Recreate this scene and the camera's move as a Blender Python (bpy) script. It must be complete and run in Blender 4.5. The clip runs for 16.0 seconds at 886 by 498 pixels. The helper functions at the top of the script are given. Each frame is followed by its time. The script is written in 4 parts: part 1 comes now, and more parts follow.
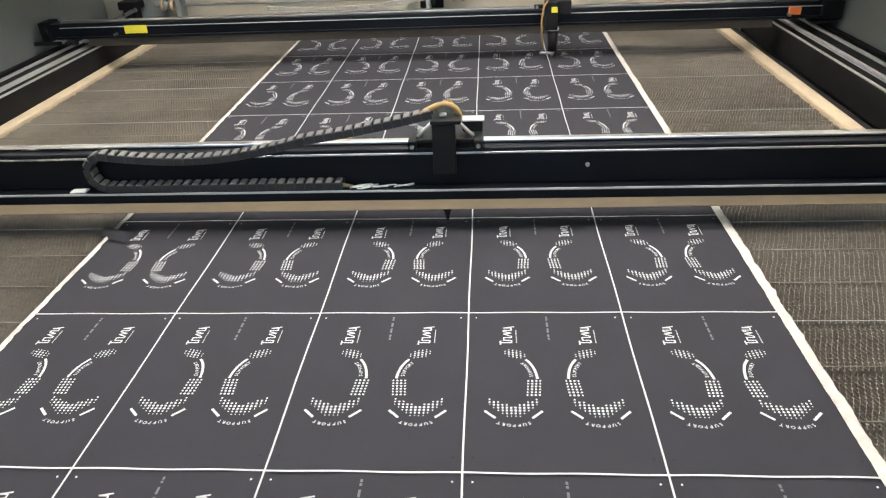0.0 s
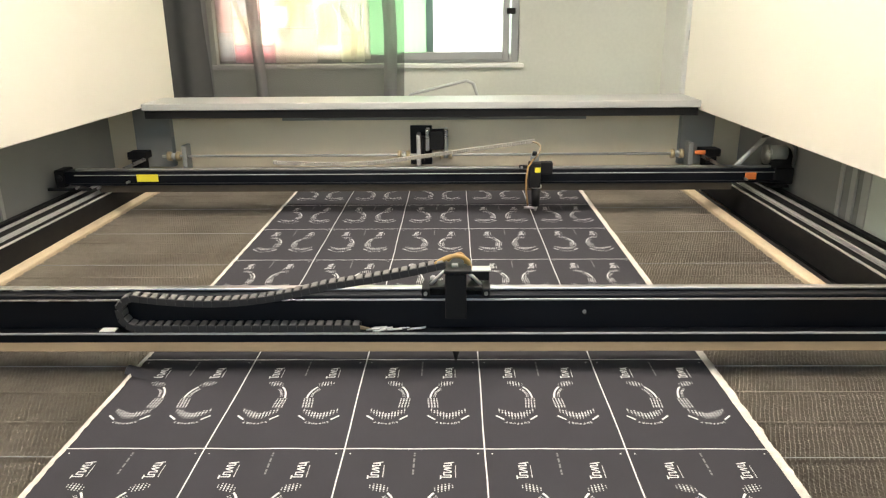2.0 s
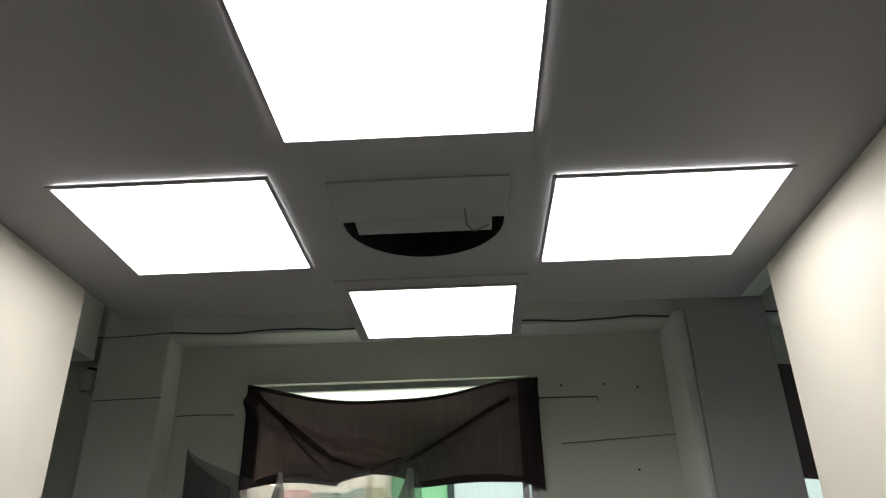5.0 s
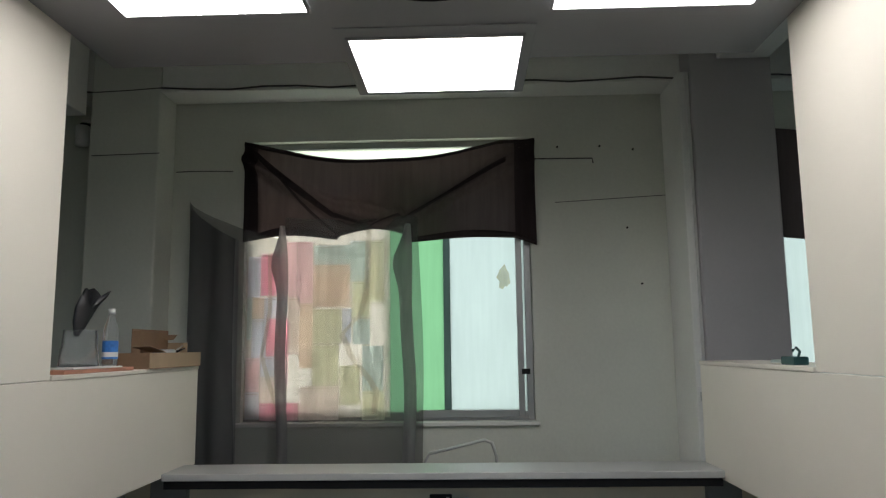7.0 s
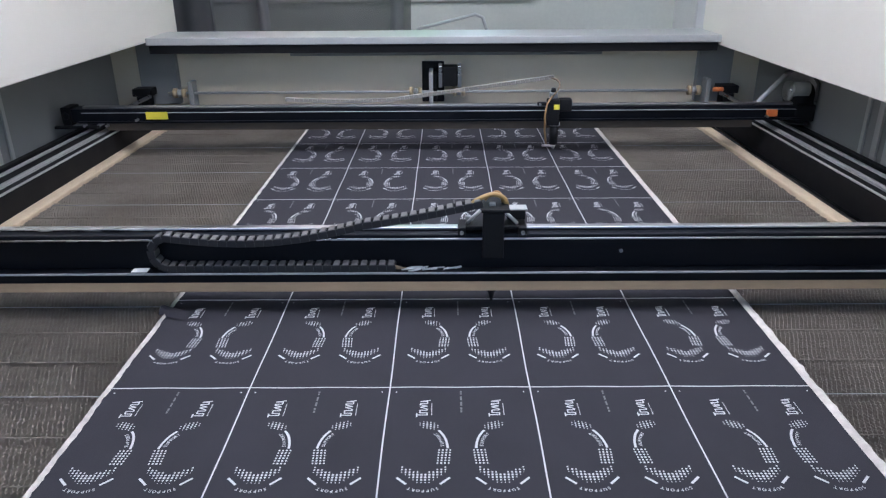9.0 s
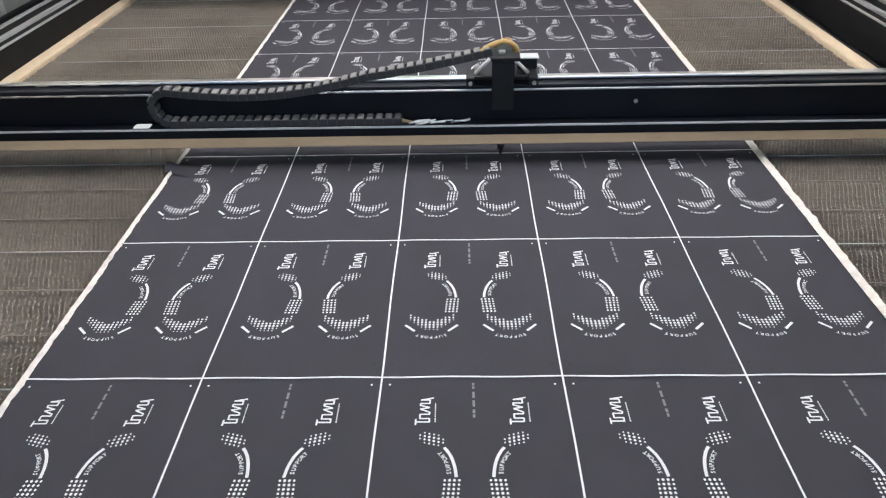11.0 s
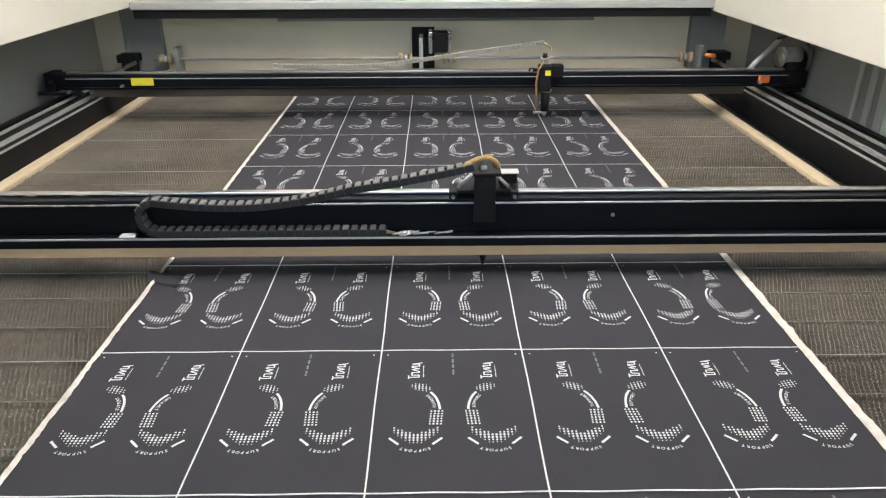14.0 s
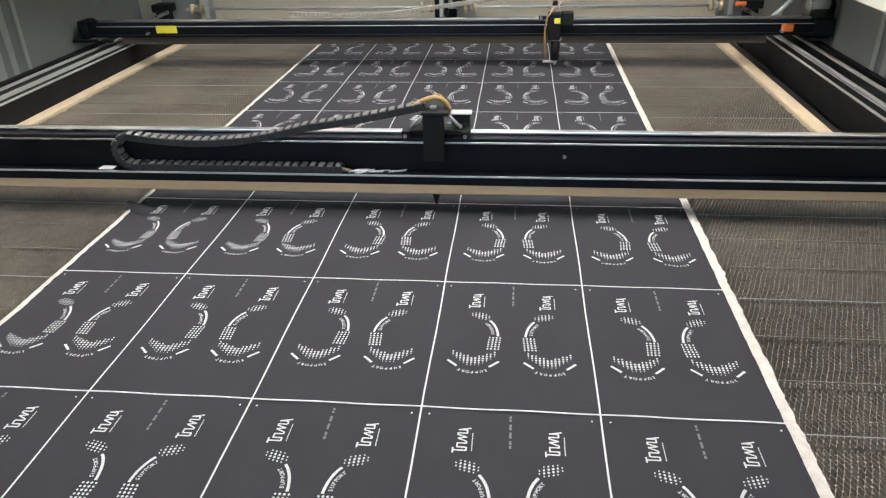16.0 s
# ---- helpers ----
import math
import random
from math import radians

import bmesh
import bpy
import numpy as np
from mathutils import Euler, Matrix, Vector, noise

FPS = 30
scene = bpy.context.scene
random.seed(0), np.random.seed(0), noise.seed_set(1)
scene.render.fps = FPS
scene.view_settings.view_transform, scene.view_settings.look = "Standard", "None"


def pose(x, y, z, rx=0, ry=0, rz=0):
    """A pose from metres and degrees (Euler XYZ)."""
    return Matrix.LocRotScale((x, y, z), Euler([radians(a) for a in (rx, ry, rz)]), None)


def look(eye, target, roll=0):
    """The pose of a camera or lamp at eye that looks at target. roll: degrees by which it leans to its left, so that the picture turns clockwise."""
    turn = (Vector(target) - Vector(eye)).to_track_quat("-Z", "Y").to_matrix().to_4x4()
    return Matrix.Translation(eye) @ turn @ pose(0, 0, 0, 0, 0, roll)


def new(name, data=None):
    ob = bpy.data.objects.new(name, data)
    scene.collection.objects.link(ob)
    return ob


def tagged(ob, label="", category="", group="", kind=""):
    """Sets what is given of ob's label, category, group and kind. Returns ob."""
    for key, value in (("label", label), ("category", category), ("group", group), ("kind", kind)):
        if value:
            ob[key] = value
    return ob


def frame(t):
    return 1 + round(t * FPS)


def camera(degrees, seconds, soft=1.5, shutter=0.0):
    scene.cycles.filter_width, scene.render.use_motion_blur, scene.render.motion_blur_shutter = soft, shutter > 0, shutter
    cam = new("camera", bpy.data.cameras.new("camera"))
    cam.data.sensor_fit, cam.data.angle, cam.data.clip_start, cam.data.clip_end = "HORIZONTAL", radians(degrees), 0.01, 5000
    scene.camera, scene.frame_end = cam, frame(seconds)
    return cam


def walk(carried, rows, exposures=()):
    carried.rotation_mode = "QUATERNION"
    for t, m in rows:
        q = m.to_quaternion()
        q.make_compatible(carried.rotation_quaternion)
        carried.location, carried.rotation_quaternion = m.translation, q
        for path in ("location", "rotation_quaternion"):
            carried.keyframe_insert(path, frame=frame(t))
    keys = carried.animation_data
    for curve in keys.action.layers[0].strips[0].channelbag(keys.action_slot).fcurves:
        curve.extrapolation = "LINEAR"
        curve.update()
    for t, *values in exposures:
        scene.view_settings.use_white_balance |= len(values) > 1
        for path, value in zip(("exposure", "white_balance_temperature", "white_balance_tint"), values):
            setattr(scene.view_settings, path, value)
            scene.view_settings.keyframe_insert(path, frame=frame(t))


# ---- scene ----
cam = camera(63.4, 16.0, 1.25)
METRES, EYE, TILT, LEAN, TURN = 1.506, 1.71, 0.0, 0.0, 4.0
PATH = [
    (0, (0.004, 0.063, 1.709), (-0.128, 1.806, 0.737), -2.6),
    (0.5, (-0.119, 0.035, 1.708), (-0.184, 1.79, 0.752), -1.9),
    (1, (-0.15, -0.014, 1.724), (-0.177, 1.766, 0.814), -1.3),
    (1.5, (-0.104, -0.032, 1.754), (-0.121, 1.798, 0.946), -0.6),
    (2, (-0.103, -0.077, 1.777), (-0.135, 1.826, 1.164), -0.5),
    (2.5, (-0.106, -0.121, 1.866), (-0.159, 1.85, 1.533), -1.1),
    (3, (-0.079, -0.135, 1.892), (-0.164, 1.863, 1.921), -0.9),
    (3.5, (-0.042, -0.161, 2.032), (-0.134, 1.808, 2.367), -1.4),
    (3.7, (-0.05, -0.164, 2.05), (-0.134, 1.781, 2.508), -1.7),
    (4, (-0.056, -0.166, 2.064), (-0.135, 1.736, 2.679), -1.8),
    (4.2, (-0.061, -0.165, 2.061), (-0.137, 1.704, 2.768), -1.71),
    (5.25, (-0.086, -0.159, 2.046), (-0.154, 1.63, 2.938), -1.25),
    (6.3, (-0.111, -0.152, 2.031), (-0.178, 1.75, 2.644), -0.79),
    (6.5, (-0.116, -0.151, 2.028), (-0.183, 1.778, 2.551), -0.7),
    (7, (-0.133, -0.127, 1.998), (-0.194, 1.854, 2.271), -0.7),
    (7.5, (-0.175, -0.097, 1.924), (-0.222, 1.903, 1.902), -0.7),
    (8, (-0.221, -0.069, 1.802), (-0.246, 1.906, 1.493), -0.4),
    (8.5, (-0.208, -0.06, 1.778), (-0.231, 1.858, 1.211), -0.6),
    (9, (-0.217, -0.056, 1.768), (-0.227, 1.79, 0.997), -0.4),
    (9.5, (-0.212, -0.051, 1.745), (-0.225, 1.707, 0.792), -0.5),
    (9.7, (-0.212, -0.05, 1.744), (-0.229, 1.681, 0.742), -0.62),
    (10.75, (-0.209, -0.046, 1.736), (-0.248, 1.617, 0.626), -1.25),
    (11.8, (-0.207, -0.043, 1.728), (-0.269, 1.674, 0.705), -1.88),
    (12, (-0.217, -0.036, 1.726), (-0.27, 1.696, 0.727), -1.7),
    (12.5, (-0.209, -0.039, 1.738), (-0.248, 1.727, 0.799), -1.4),
    (13, (-0.213, -0.05, 1.742), (-0.233, 1.746, 0.863), -1.0),
    (13.5, (-0.214, -0.049, 1.741), (-0.211, 1.761, 0.89), -0.5),
    (14, (-0.22, -0.055, 1.745), (-0.203, 1.759, 0.904), -0.2),
    (14.5, (-0.223, -0.056, 1.732), (-0.207, 1.753, 0.878), 0.0),
    (15, (-0.143, -0.04, 1.719), (-0.15, 1.76, 0.847), 0.2),
    (15.5, (0.044, -0.086, 1.717), (-0.053, 1.701, 0.825), -0.6),
    (16, (0.108, -0.118, 1.712), (-0.086, 1.639, 0.776), -1.5),
]
EXPOSURES = [(0, 1.44, 6700, 11), (0.5, 1.44, 6700, 11), (1, 1.45, 6900, 11), (1.5, 1.4, 7300, 10), (2, 1.4, 7500, 12), (2.5, 1.25, 6600, 11), (3, 1.1, 5500, 10), (3.5, 0.4, 5450, 10), (4, 0.1, 5800, 10),
             (6.5, -0.42, 6900, 16), (7, -0.35, 6400, 13), (7.5, -0.12, 6100, 11), (8, 0.12, 6000, 12), (8.5, 0.52, 5800, 15), (9, 0.78, 5550, 19), (9.5, 1.06, 5350, 21),
             (12, 1.27, 6700, 11), (14, 1.2, 6600, 12), (15, 1.13, 6600, 11), (16, 1.27, 6500, 11)]
walk(cam, [(t, look(eye, target, roll)) for t, eye, target, roll in PATH], EXPOSURES)

# ---- world and large lights ----
world = bpy.data.worlds.new("world")
scene.world = world
world.use_nodes = True
wn = world.node_tree
sky = wn.nodes.new("ShaderNodeTexSky")
sky.sky_type, sky.sun_disc = "NISHITA", False
sky.sun_elevation, sky.sun_rotation = radians(40), radians(20)
wn.links.new(sky.outputs["Color"], wn.nodes["Background"].inputs["Color"])
wn.nodes["Background"].inputs["Strength"].default_value = 0.15
LED_POWER = 9.0
DAY_POWER = 4.5


# ---- materials ----
def mat(name, colour, rough=0.5, metal=0.0, var=0.12, scale=6.0, bump=0.0, fine=120.0, spec=0.5, stretch=(1, 1, 1)):
    """A procedural surface: colour with variation at two scales, roughness variation and fine relief."""
    m = bpy.data.materials.new(name)
    m.use_nodes = True
    nt = m.node_tree
    b = nt.nodes["Principled BSDF"]
    co = nt.nodes.new("ShaderNodeTexCoord")
    mp = nt.nodes.new("ShaderNodeMapping")
    mp.inputs["Scale"].default_value = stretch
    nt.links.new(co.outputs["Object"], mp.inputs["Vector"])
    n1, n2 = nt.nodes.new("ShaderNodeTexNoise"), nt.nodes.new("ShaderNodeTexNoise")
    n1.inputs["Scale"].default_value, n2.inputs["Scale"].default_value = scale, fine
    n1.inputs["Detail"].default_value, n2.inputs["Detail"].default_value = 5, 3
    mix = nt.nodes.new("ShaderNodeMath")
    mix.operation = "MULTIPLY_ADD"
    mix.inputs[1].default_value = 0.4
    for n in (n1, n2):
        nt.links.new(mp.outputs["Vector"], n.inputs["Vector"])
    nt.links.new(n2.outputs["Fac"], mix.inputs[0])
    nt.links.new(n1.outputs["Fac"], mix.inputs[2])
    ramp = nt.nodes.new("ShaderNodeMapRange")
    ramp.inputs["From Min"].default_value, ramp.inputs["From Max"].default_value = 0.4, 1.0
    ramp.inputs["To Min"].default_value, ramp.inputs["To Max"].default_value = 1 - var, 1 + var
    nt.links.new(mix.outputs[0], ramp.inputs["Value"])
    sc = nt.nodes.new("ShaderNodeVectorMath")
    sc.operation = "SCALE"
    sc.inputs[0].default_value = colour
    nt.links.new(ramp.outputs["Result"], sc.inputs["Scale"])
    nt.links.new(sc.outputs["Vector"], b.inputs["Base Color"])
    rr = nt.nodes.new("ShaderNodeMapRange")
    rr.inputs["From Min"].default_value, rr.inputs["From Max"].default_value = 0.4, 1.0
    rr.inputs["To Min"].default_value, rr.inputs["To Max"].default_value = max(0.02, rough - 0.08), min(1, rough + 0.08)
    nt.links.new(mix.outputs[0], rr.inputs["Value"])
    nt.links.new(rr.outputs["Result"], b.inputs["Roughness"])
    b.inputs["Metallic"].default_value = metal
    b.inputs["Specular IOR Level"].default_value = spec
    if bump:
        bp = nt.nodes.new("ShaderNodeBump")
        bp.inputs["Strength"].default_value, bp.inputs["Distance"].default_value = bump, 0.002
        nt.links.new(mix.outputs[0], bp.inputs["Height"])
        nt.links.new(bp.outputs["Normal"], b.inputs["Normal"])
    return m


def glow(name, colour, power):
    m = bpy.data.materials.new(name)
    m.use_nodes = True
    b = m.node_tree.nodes["Principled BSDF"]
    b.inputs["Base Color"].default_value = (0.8, 0.8, 0.8, 1)
    b.inputs["Emission Color"].default_value = (*colour, 1)
    b.inputs["Emission Strength"].default_value = power
    return m


def cloth(name, colour, clear, through_part=0.5, streak=0.25):
    """A woven cloth: part clear (gaps of the weave), part diffuse, part translucent, with streaks."""
    m = bpy.data.materials.new(name)
    m.use_nodes = True
    nt = m.node_tree
    nt.nodes.remove(nt.nodes["Principled BSDF"])
    out = nt.nodes["Material Output"]
    co = nt.nodes.new("ShaderNodeTexCoord")
    mp = nt.nodes.new("ShaderNodeMapping")
    mp.inputs["Scale"].default_value = (14, 14, 1.2)
    n = nt.nodes.new("ShaderNodeTexNoise")
    n.inputs["Scale"].default_value, n.inputs["Detail"].default_value = 2.0, 6
    nt.links.new(co.outputs["Object"], mp.inputs["Vector"])
    nt.links.new(mp.outputs["Vector"], n.inputs["Vector"])
    rm = nt.nodes.new("ShaderNodeMapRange")
    rm.inputs["To Min"].default_value, rm.inputs["To Max"].default_value = 1 - streak, 1 + streak
    nt.links.new(n.outputs["Fac"], rm.inputs["Value"])
    sc = nt.nodes.new("ShaderNodeVectorMath")
    sc.operation = "SCALE"
    sc.inputs[0].default_value = colour
    nt.links.new(rm.outputs["Result"], sc.inputs["Scale"])
    d, t, tr = nt.nodes.new("ShaderNodeBsdfDiffuse"), nt.nodes.new("ShaderNodeBsdfTranslucent"), nt.nodes.new("ShaderNodeBsdfTransparent")
    nt.links.new(sc.outputs["Vector"], d.inputs["Color"])
    nt.links.new(sc.outputs["Vector"], t.inputs["Color"])
    m1, m2 = nt.nodes.new("ShaderNodeMixShader"), nt.nodes.new("ShaderNodeMixShader")
    m1.inputs[0].default_value, m2.inputs[0].default_value = through_part, clear
    nt.links.new(d.outputs[0], m1.inputs[1])
    nt.links.new(t.outputs[0], m1.inputs[2])
    nt.links.new(m1.outputs[0], m2.inputs[1])
    nt.links.new(tr.outputs[0], m2.inputs[2])
    nt.links.new(m2.outputs[0], out.inputs["Surface"])
    return m


def clear_plastic(name, colour, rough=0.1):
    m = bpy.data.materials.new(name)
    m.use_nodes = True
    b = m.node_tree.nodes["Principled BSDF"]
    b.inputs["Base Color"].default_value = (*colour, 1)
    b.inputs["Transmission Weight"].default_value = 0.9
    b.inputs["Roughness"].default_value = rough
    b.inputs["IOR"].default_value = 1.2
    return m


M_FABRIC = mat("black_knit_fabric", (0.035, 0.034, 0.041), 0.85, 0, 0.16, 9, 0.35, 1400, 0.25)
M_PRINT = mat("white_print", (0.62, 0.62, 0.62), 0.7, 0, 0.06, 30, 0, 500)
M_FAINT = mat("grey_print", (0.16, 0.16, 0.165), 0.8, 0, 0.1, 60)
M_SELVAGE = mat("white_selvage", (0.60, 0.56, 0.51), 0.9, 0, 0.2, 50, 0.6, 400)
M_BLACK = mat("black_satin_paint", (0.005, 0.006, 0.009), 0.40, 0, 0.35, 3, 0.05, 300, 0.18)
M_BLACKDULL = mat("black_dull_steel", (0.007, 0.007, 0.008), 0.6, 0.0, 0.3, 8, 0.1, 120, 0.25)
M_MESH = mat("dark_conveyor_steel", (0.29, 0.255, 0.21), 0.55, 0.3, 0.35, 3, 0, 60)
M_MESHBASE = mat("dark_bed_base", (0.014, 0.012, 0.011), 0.8, 0, 0.4, 5)
M_TAN = mat("tan_board", (0.29, 0.215, 0.135), 0.75, 0, 0.22, 5, 0.4, 90, 0.3, (0.25, 1, 1))
# rear skirt board, darkened for the shade under its beam
M_SKIRT = mat("shaded_skirt_board", (0.115, 0.095, 0.075), 0.8, 0, 0.25, 6, 0.3, 90, 0.2, (0.25, 1, 1))
M_TANSIDE = mat("tan_board_long", (0.60, 0.48, 0.33), 0.75, 0, 0.25, 5, 0.5, 90, 0.3, (1, 0.25, 1))
M_STEEL = mat("brushed_steel", (0.55, 0.55, 0.55), 0.3, 1.0, 0.12, 8, 0.05, 200, 0.5, (0.1, 1, 1))
M_RAIL = mat("aluminium_rail", (0.62, 0.62, 0.60), 0.35, 0.45, 0.15, 6, 0.05, 150, 0.5, (1, 0.1, 1))
M_RIM = mat("light_grey_rim", (0.47, 0.48, 0.47), 0.45, 0.3, 0.08, 4)
M_GREY = mat("grey_powder_paint", (0.26, 0.27, 0.26), 0.5, 0, 0.10, 3, 0.15, 500)
M_HATCH = mat("pale_green_grey_paint", (0.60, 0.66, 0.61), 0.4, 0, 0.10, 3, 0.1, 400)
M_BACKGREY = mat("beige_grey_steel", (0.80, 0.725, 0.56), 0.45, 0.0, 0.08, 2.5, 0.1, 400)
M_HOOD = mat("white_hood_paint", (0.75, 0.71, 0.625), 0.45, 0, 0.035, 2, 0.06, 500)
# far darker than the hood sides: the underside's shade is put into this grey
M_CEIL = mat("shaded_hood_ceiling", (0.28, 0.28, 0.29), 0.6, 0, 0.05, 2, 0.05)
M_WALL = mat("pale_green_wall_paint", (0.65, 0.665, 0.60), 0.85, 0, 0.10, 1.3, 0.25, 40)
M_WALLWHITE = mat("white_wall_paint", (0.78, 0.78, 0.75), 0.85, 0, 0.08, 1.6, 0.25, 40)
M_COLUMN = mat("grey_violet_column_paint", (0.50, 0.48, 0.49), 0.85, 0, 0.07, 1.5, 0.2, 40)
M_FLOOR = mat("worn_concrete_floor", (0.28, 0.28, 0.27), 0.7, 0, 0.2, 1.2, 0.3, 50)
M_LED = glow("led_diffuser", (1.0, 0.98, 0.95), LED_POWER)
M_DAY = glow("daylight_backdrop", (0.90, 0.97, 0.98), DAY_POWER)
M_FRAME = mat("window_aluminium", (0.32, 0.32, 0.32), 0.4, 0.7, 0.1, 5)
M_YELLOW = mat("yellow_tape", (0.75, 0.66, 0.05), 0.5, 0, 0.08, 20)
M_ORANGE = mat("orange_plastic", (0.75, 0.20, 0.05), 0.5, 0, 0.1, 20)
M_BRASS = mat("pale_brass", (0.55, 0.44, 0.27), 0.35, 0.3, 0.12, 30)
M_GOLD = mat("amber_hose", (0.46, 0.30, 0.11), 0.45, 0, 0.25, 40)
M_CHAIN = mat("dark_grey_chain_plastic", (0.022, 0.022, 0.024), 0.5, 0, 0.2, 40, 0.1)
# paler than the links: light from above is put into the lid colour
M_CHAINTOP = mat("toplit_chain_lid", (0.15, 0.147, 0.14), 0.5, 0, 0.15, 40)
M_HOSE = mat("grey_hose", (0.15, 0.14, 0.12), 0.5, 0, 0.15, 40)
M_PALEHOSE = mat("pale_grey_chain_plastic", (0.25, 0.235, 0.205), 0.5, 0, 0.2, 40, 0.2, 200)
M_HOSEBROWN = mat("brown_hose", (0.34, 0.20, 0.08), 0.45, 0, 0.15, 40)
M_WHITE = mat("white_plastic", (0.75, 0.75, 0.73), 0.45, 0, 0.05, 20)
M_CARD = mat("brown_cardboard", (0.25, 0.155, 0.09), 0.85, 0, 0.14, 8, 0.3, 120)
M_CARDPALE = mat("pale_cardboard", (0.42, 0.31, 0.20), 0.85, 0, 0.12, 8, 0.3, 120)
M_WOODRED = mat("reddish_board", (0.50, 0.23, 0.15), 0.7, 0, 0.18, 8, 0.2, 80)
M_BLUE = mat("blue_label_film", (0.05, 0.20, 0.55), 0.4, 0, 0.35, 30)
M_BAG = mat("black_plastic_bag", (0.012, 0.012, 0.014), 0.35, 0, 0.3, 20, 0.4, 60)
M_TEAL = mat("dark_teal_plastic", (0.012, 0.06, 0.06), 0.4, 0, 0.2, 30)
M_CLEAR = clear_plastic("clear_plastic", (0.85, 0.88, 0.88))
M_VALANCE = cloth("dark_sheer_cloth", (0.078, 0.058, 0.058), 0.0, 0.25)
M_VALFOLD = cloth("dark_doubled_cloth", (0.042, 0.033, 0.034), 0.0, 0.15)
M_SHEER = cloth("grey_sheer_cloth", (0.19, 0.19, 0.19), 0.40, 0.4)
M_SHEERDENSE = cloth("grey_sheer_fold", (0.25, 0.25, 0.25), 0.12, 0.3)
M_CABLE = mat("dark_cable", (0.07, 0.07, 0.07), 0.6)
M_PALEPANE = cloth("frosted_pane_pale", (0.41, 0.445, 0.43), 0.0, 1.0, 0.08)
# pane behind the patchwork, whitened so more daylight glows through the patches
M_LITPANE = cloth("frosted_pane_brightened", (0.93, 0.93, 0.92), 0.0, 1.0, 0.04)
M_TOPPANE = cloth("frosted_pane_cream", (0.62, 0.64, 0.56), 0.0, 1.0, 0.06)
M_GREENPANE = cloth("frosted_pane_green", (0.27, 0.40, 0.285), 0.0, 1.0, 0.10)
M_STAIN = cloth("brown_water_stain", (0.42, 0.36, 0.20), 0.35, 1.0, 0.4)
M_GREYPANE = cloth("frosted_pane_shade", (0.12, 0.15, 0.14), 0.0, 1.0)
PATCHES = [cloth("patch_" + n, c, 0.0, 0.94) for n, c in (
    ("pink", (0.94, 0.60, 0.70)), ("rose", (0.93, 0.76, 0.80)), ("cream", (0.85, 0.86, 0.74)),
    ("blue", (0.79, 0.82, 0.91)), ("slate", (0.71, 0.79, 0.79)), ("peach", (0.86, 0.76, 0.69)), ("pale", (0.92, 0.86, 0.84)))]
M_DENIMBASE = cloth("patch_backing", (0.70, 0.66, 0.60), 0.0, 0.96)


# ---- mesh helpers ----
def box(bm, x0, x1, y0, y1, z0, z1, bevel=0.0):
    """Adds a box between two corners, with rounded edges where bevel is given."""
    r = bmesh.ops.create_cube(bm, size=1.0)
    vs = r["verts"]
    for v in vs:
        v.co = Vector((x0 + (v.co.x + 0.5) * (x1 - x0), y0 + (v.co.y + 0.5) * (y1 - y0), z0 + (v.co.z + 0.5) * (z1 - z0)))
    if bevel:
        es = list({e for v in vs for e in v.link_edges})
        bmesh.ops.bevel(bm, geom=es, offset=bevel, segments=2, affect="EDGES", profile=0.5)
    return bm


def B(x0, x1, y0, y1, z0, z1, bevel=0.0):
    return box(bmesh.new(), x0, x1, y0, y1, z0, z1, bevel)


def rod(bm, a, b, r0, r1=None, n=14):
    """Adds a capped cone or cylinder from a to b."""
    a, b = Vector(a), Vector(b)
    m = Matrix.Translation((a + b) / 2) @ (b - a).to_track_quat("Z", "Y").to_matrix().to_4x4()
    bmesh.ops.create_cone(bm, cap_ends=True, segments=n, radius1=r0, radius2=r0 if r1 is None else r1, depth=(b - a).length, matrix=m)
    return bm


def R(a, b, r0, r1=None, n=14):
    return rod(bmesh.new(), a, b, r0, r1, n)


def tube(points, r, n=8):
    """A round tube along a line of points."""
    bm = bmesh.new()
    rings = []
    pts = [Vector(p) for p in points]
    for i, p in enumerate(pts):
        d = (pts[min(i + 1, len(pts) - 1)] - pts[max(i - 1, 0)]).normalized()
        s = d.cross(Vector((0, 1, 0.01))).normalized()
        u = s.cross(d).normalized()
        rings.append([bm.verts.new(p + r * (math.cos(k * math.tau / n) * s + math.sin(k * math.tau / n) * u)) for k in range(n)])
    for a, b in zip(rings, rings[1:]):
        for k in range(n):
            bm.faces.new((a[k], a[(k + 1) % n], b[(k + 1) % n], b[k]))
    bm.faces.new(rings[0][::-1])
    bm.faces.new(rings[-1])
    return bm


def lathe(profile, n=24, at=(0, 0, 0)):
    """A turned shape from (radius, height) pairs."""
    bm = bmesh.new()
    rings = [[bm.verts.new((at[0] + r * math.cos(k * math.tau / n), at[1] + r * math.sin(k * math.tau / n), at[2] + z)) for k in range(n)] for r, z in profile]
    for a, b in zip(rings, rings[1:]):
        for k in range(n):
            bm.faces.new((a[k], a[(k + 1) % n], b[(k + 1) % n], b[k]))
    return bm


def mesh_of(name, bm, material, smooth=False):
    bmesh.ops.recalc_face_normals(bm, faces=bm.faces)
    me = bpy.data.meshes.new(name)
    bm.to_mesh(me)
    bm.free()
    me.materials.append(material)
    if smooth:
        for p in me.polygons:
            p.use_smooth = True
    return me


def part(name, bm, material, parent, label="", smooth=False):
    ob = new(name, mesh_of(name, bm, material, smooth))
    ob.parent = parent
    ob.matrix_parent_inverse = Matrix.Translation(parent.matrix_basis.translation).inverted() if parent.parent is None and parent.type == "EMPTY" else Matrix()
    if label:
        tagged(ob, label)
    return ob


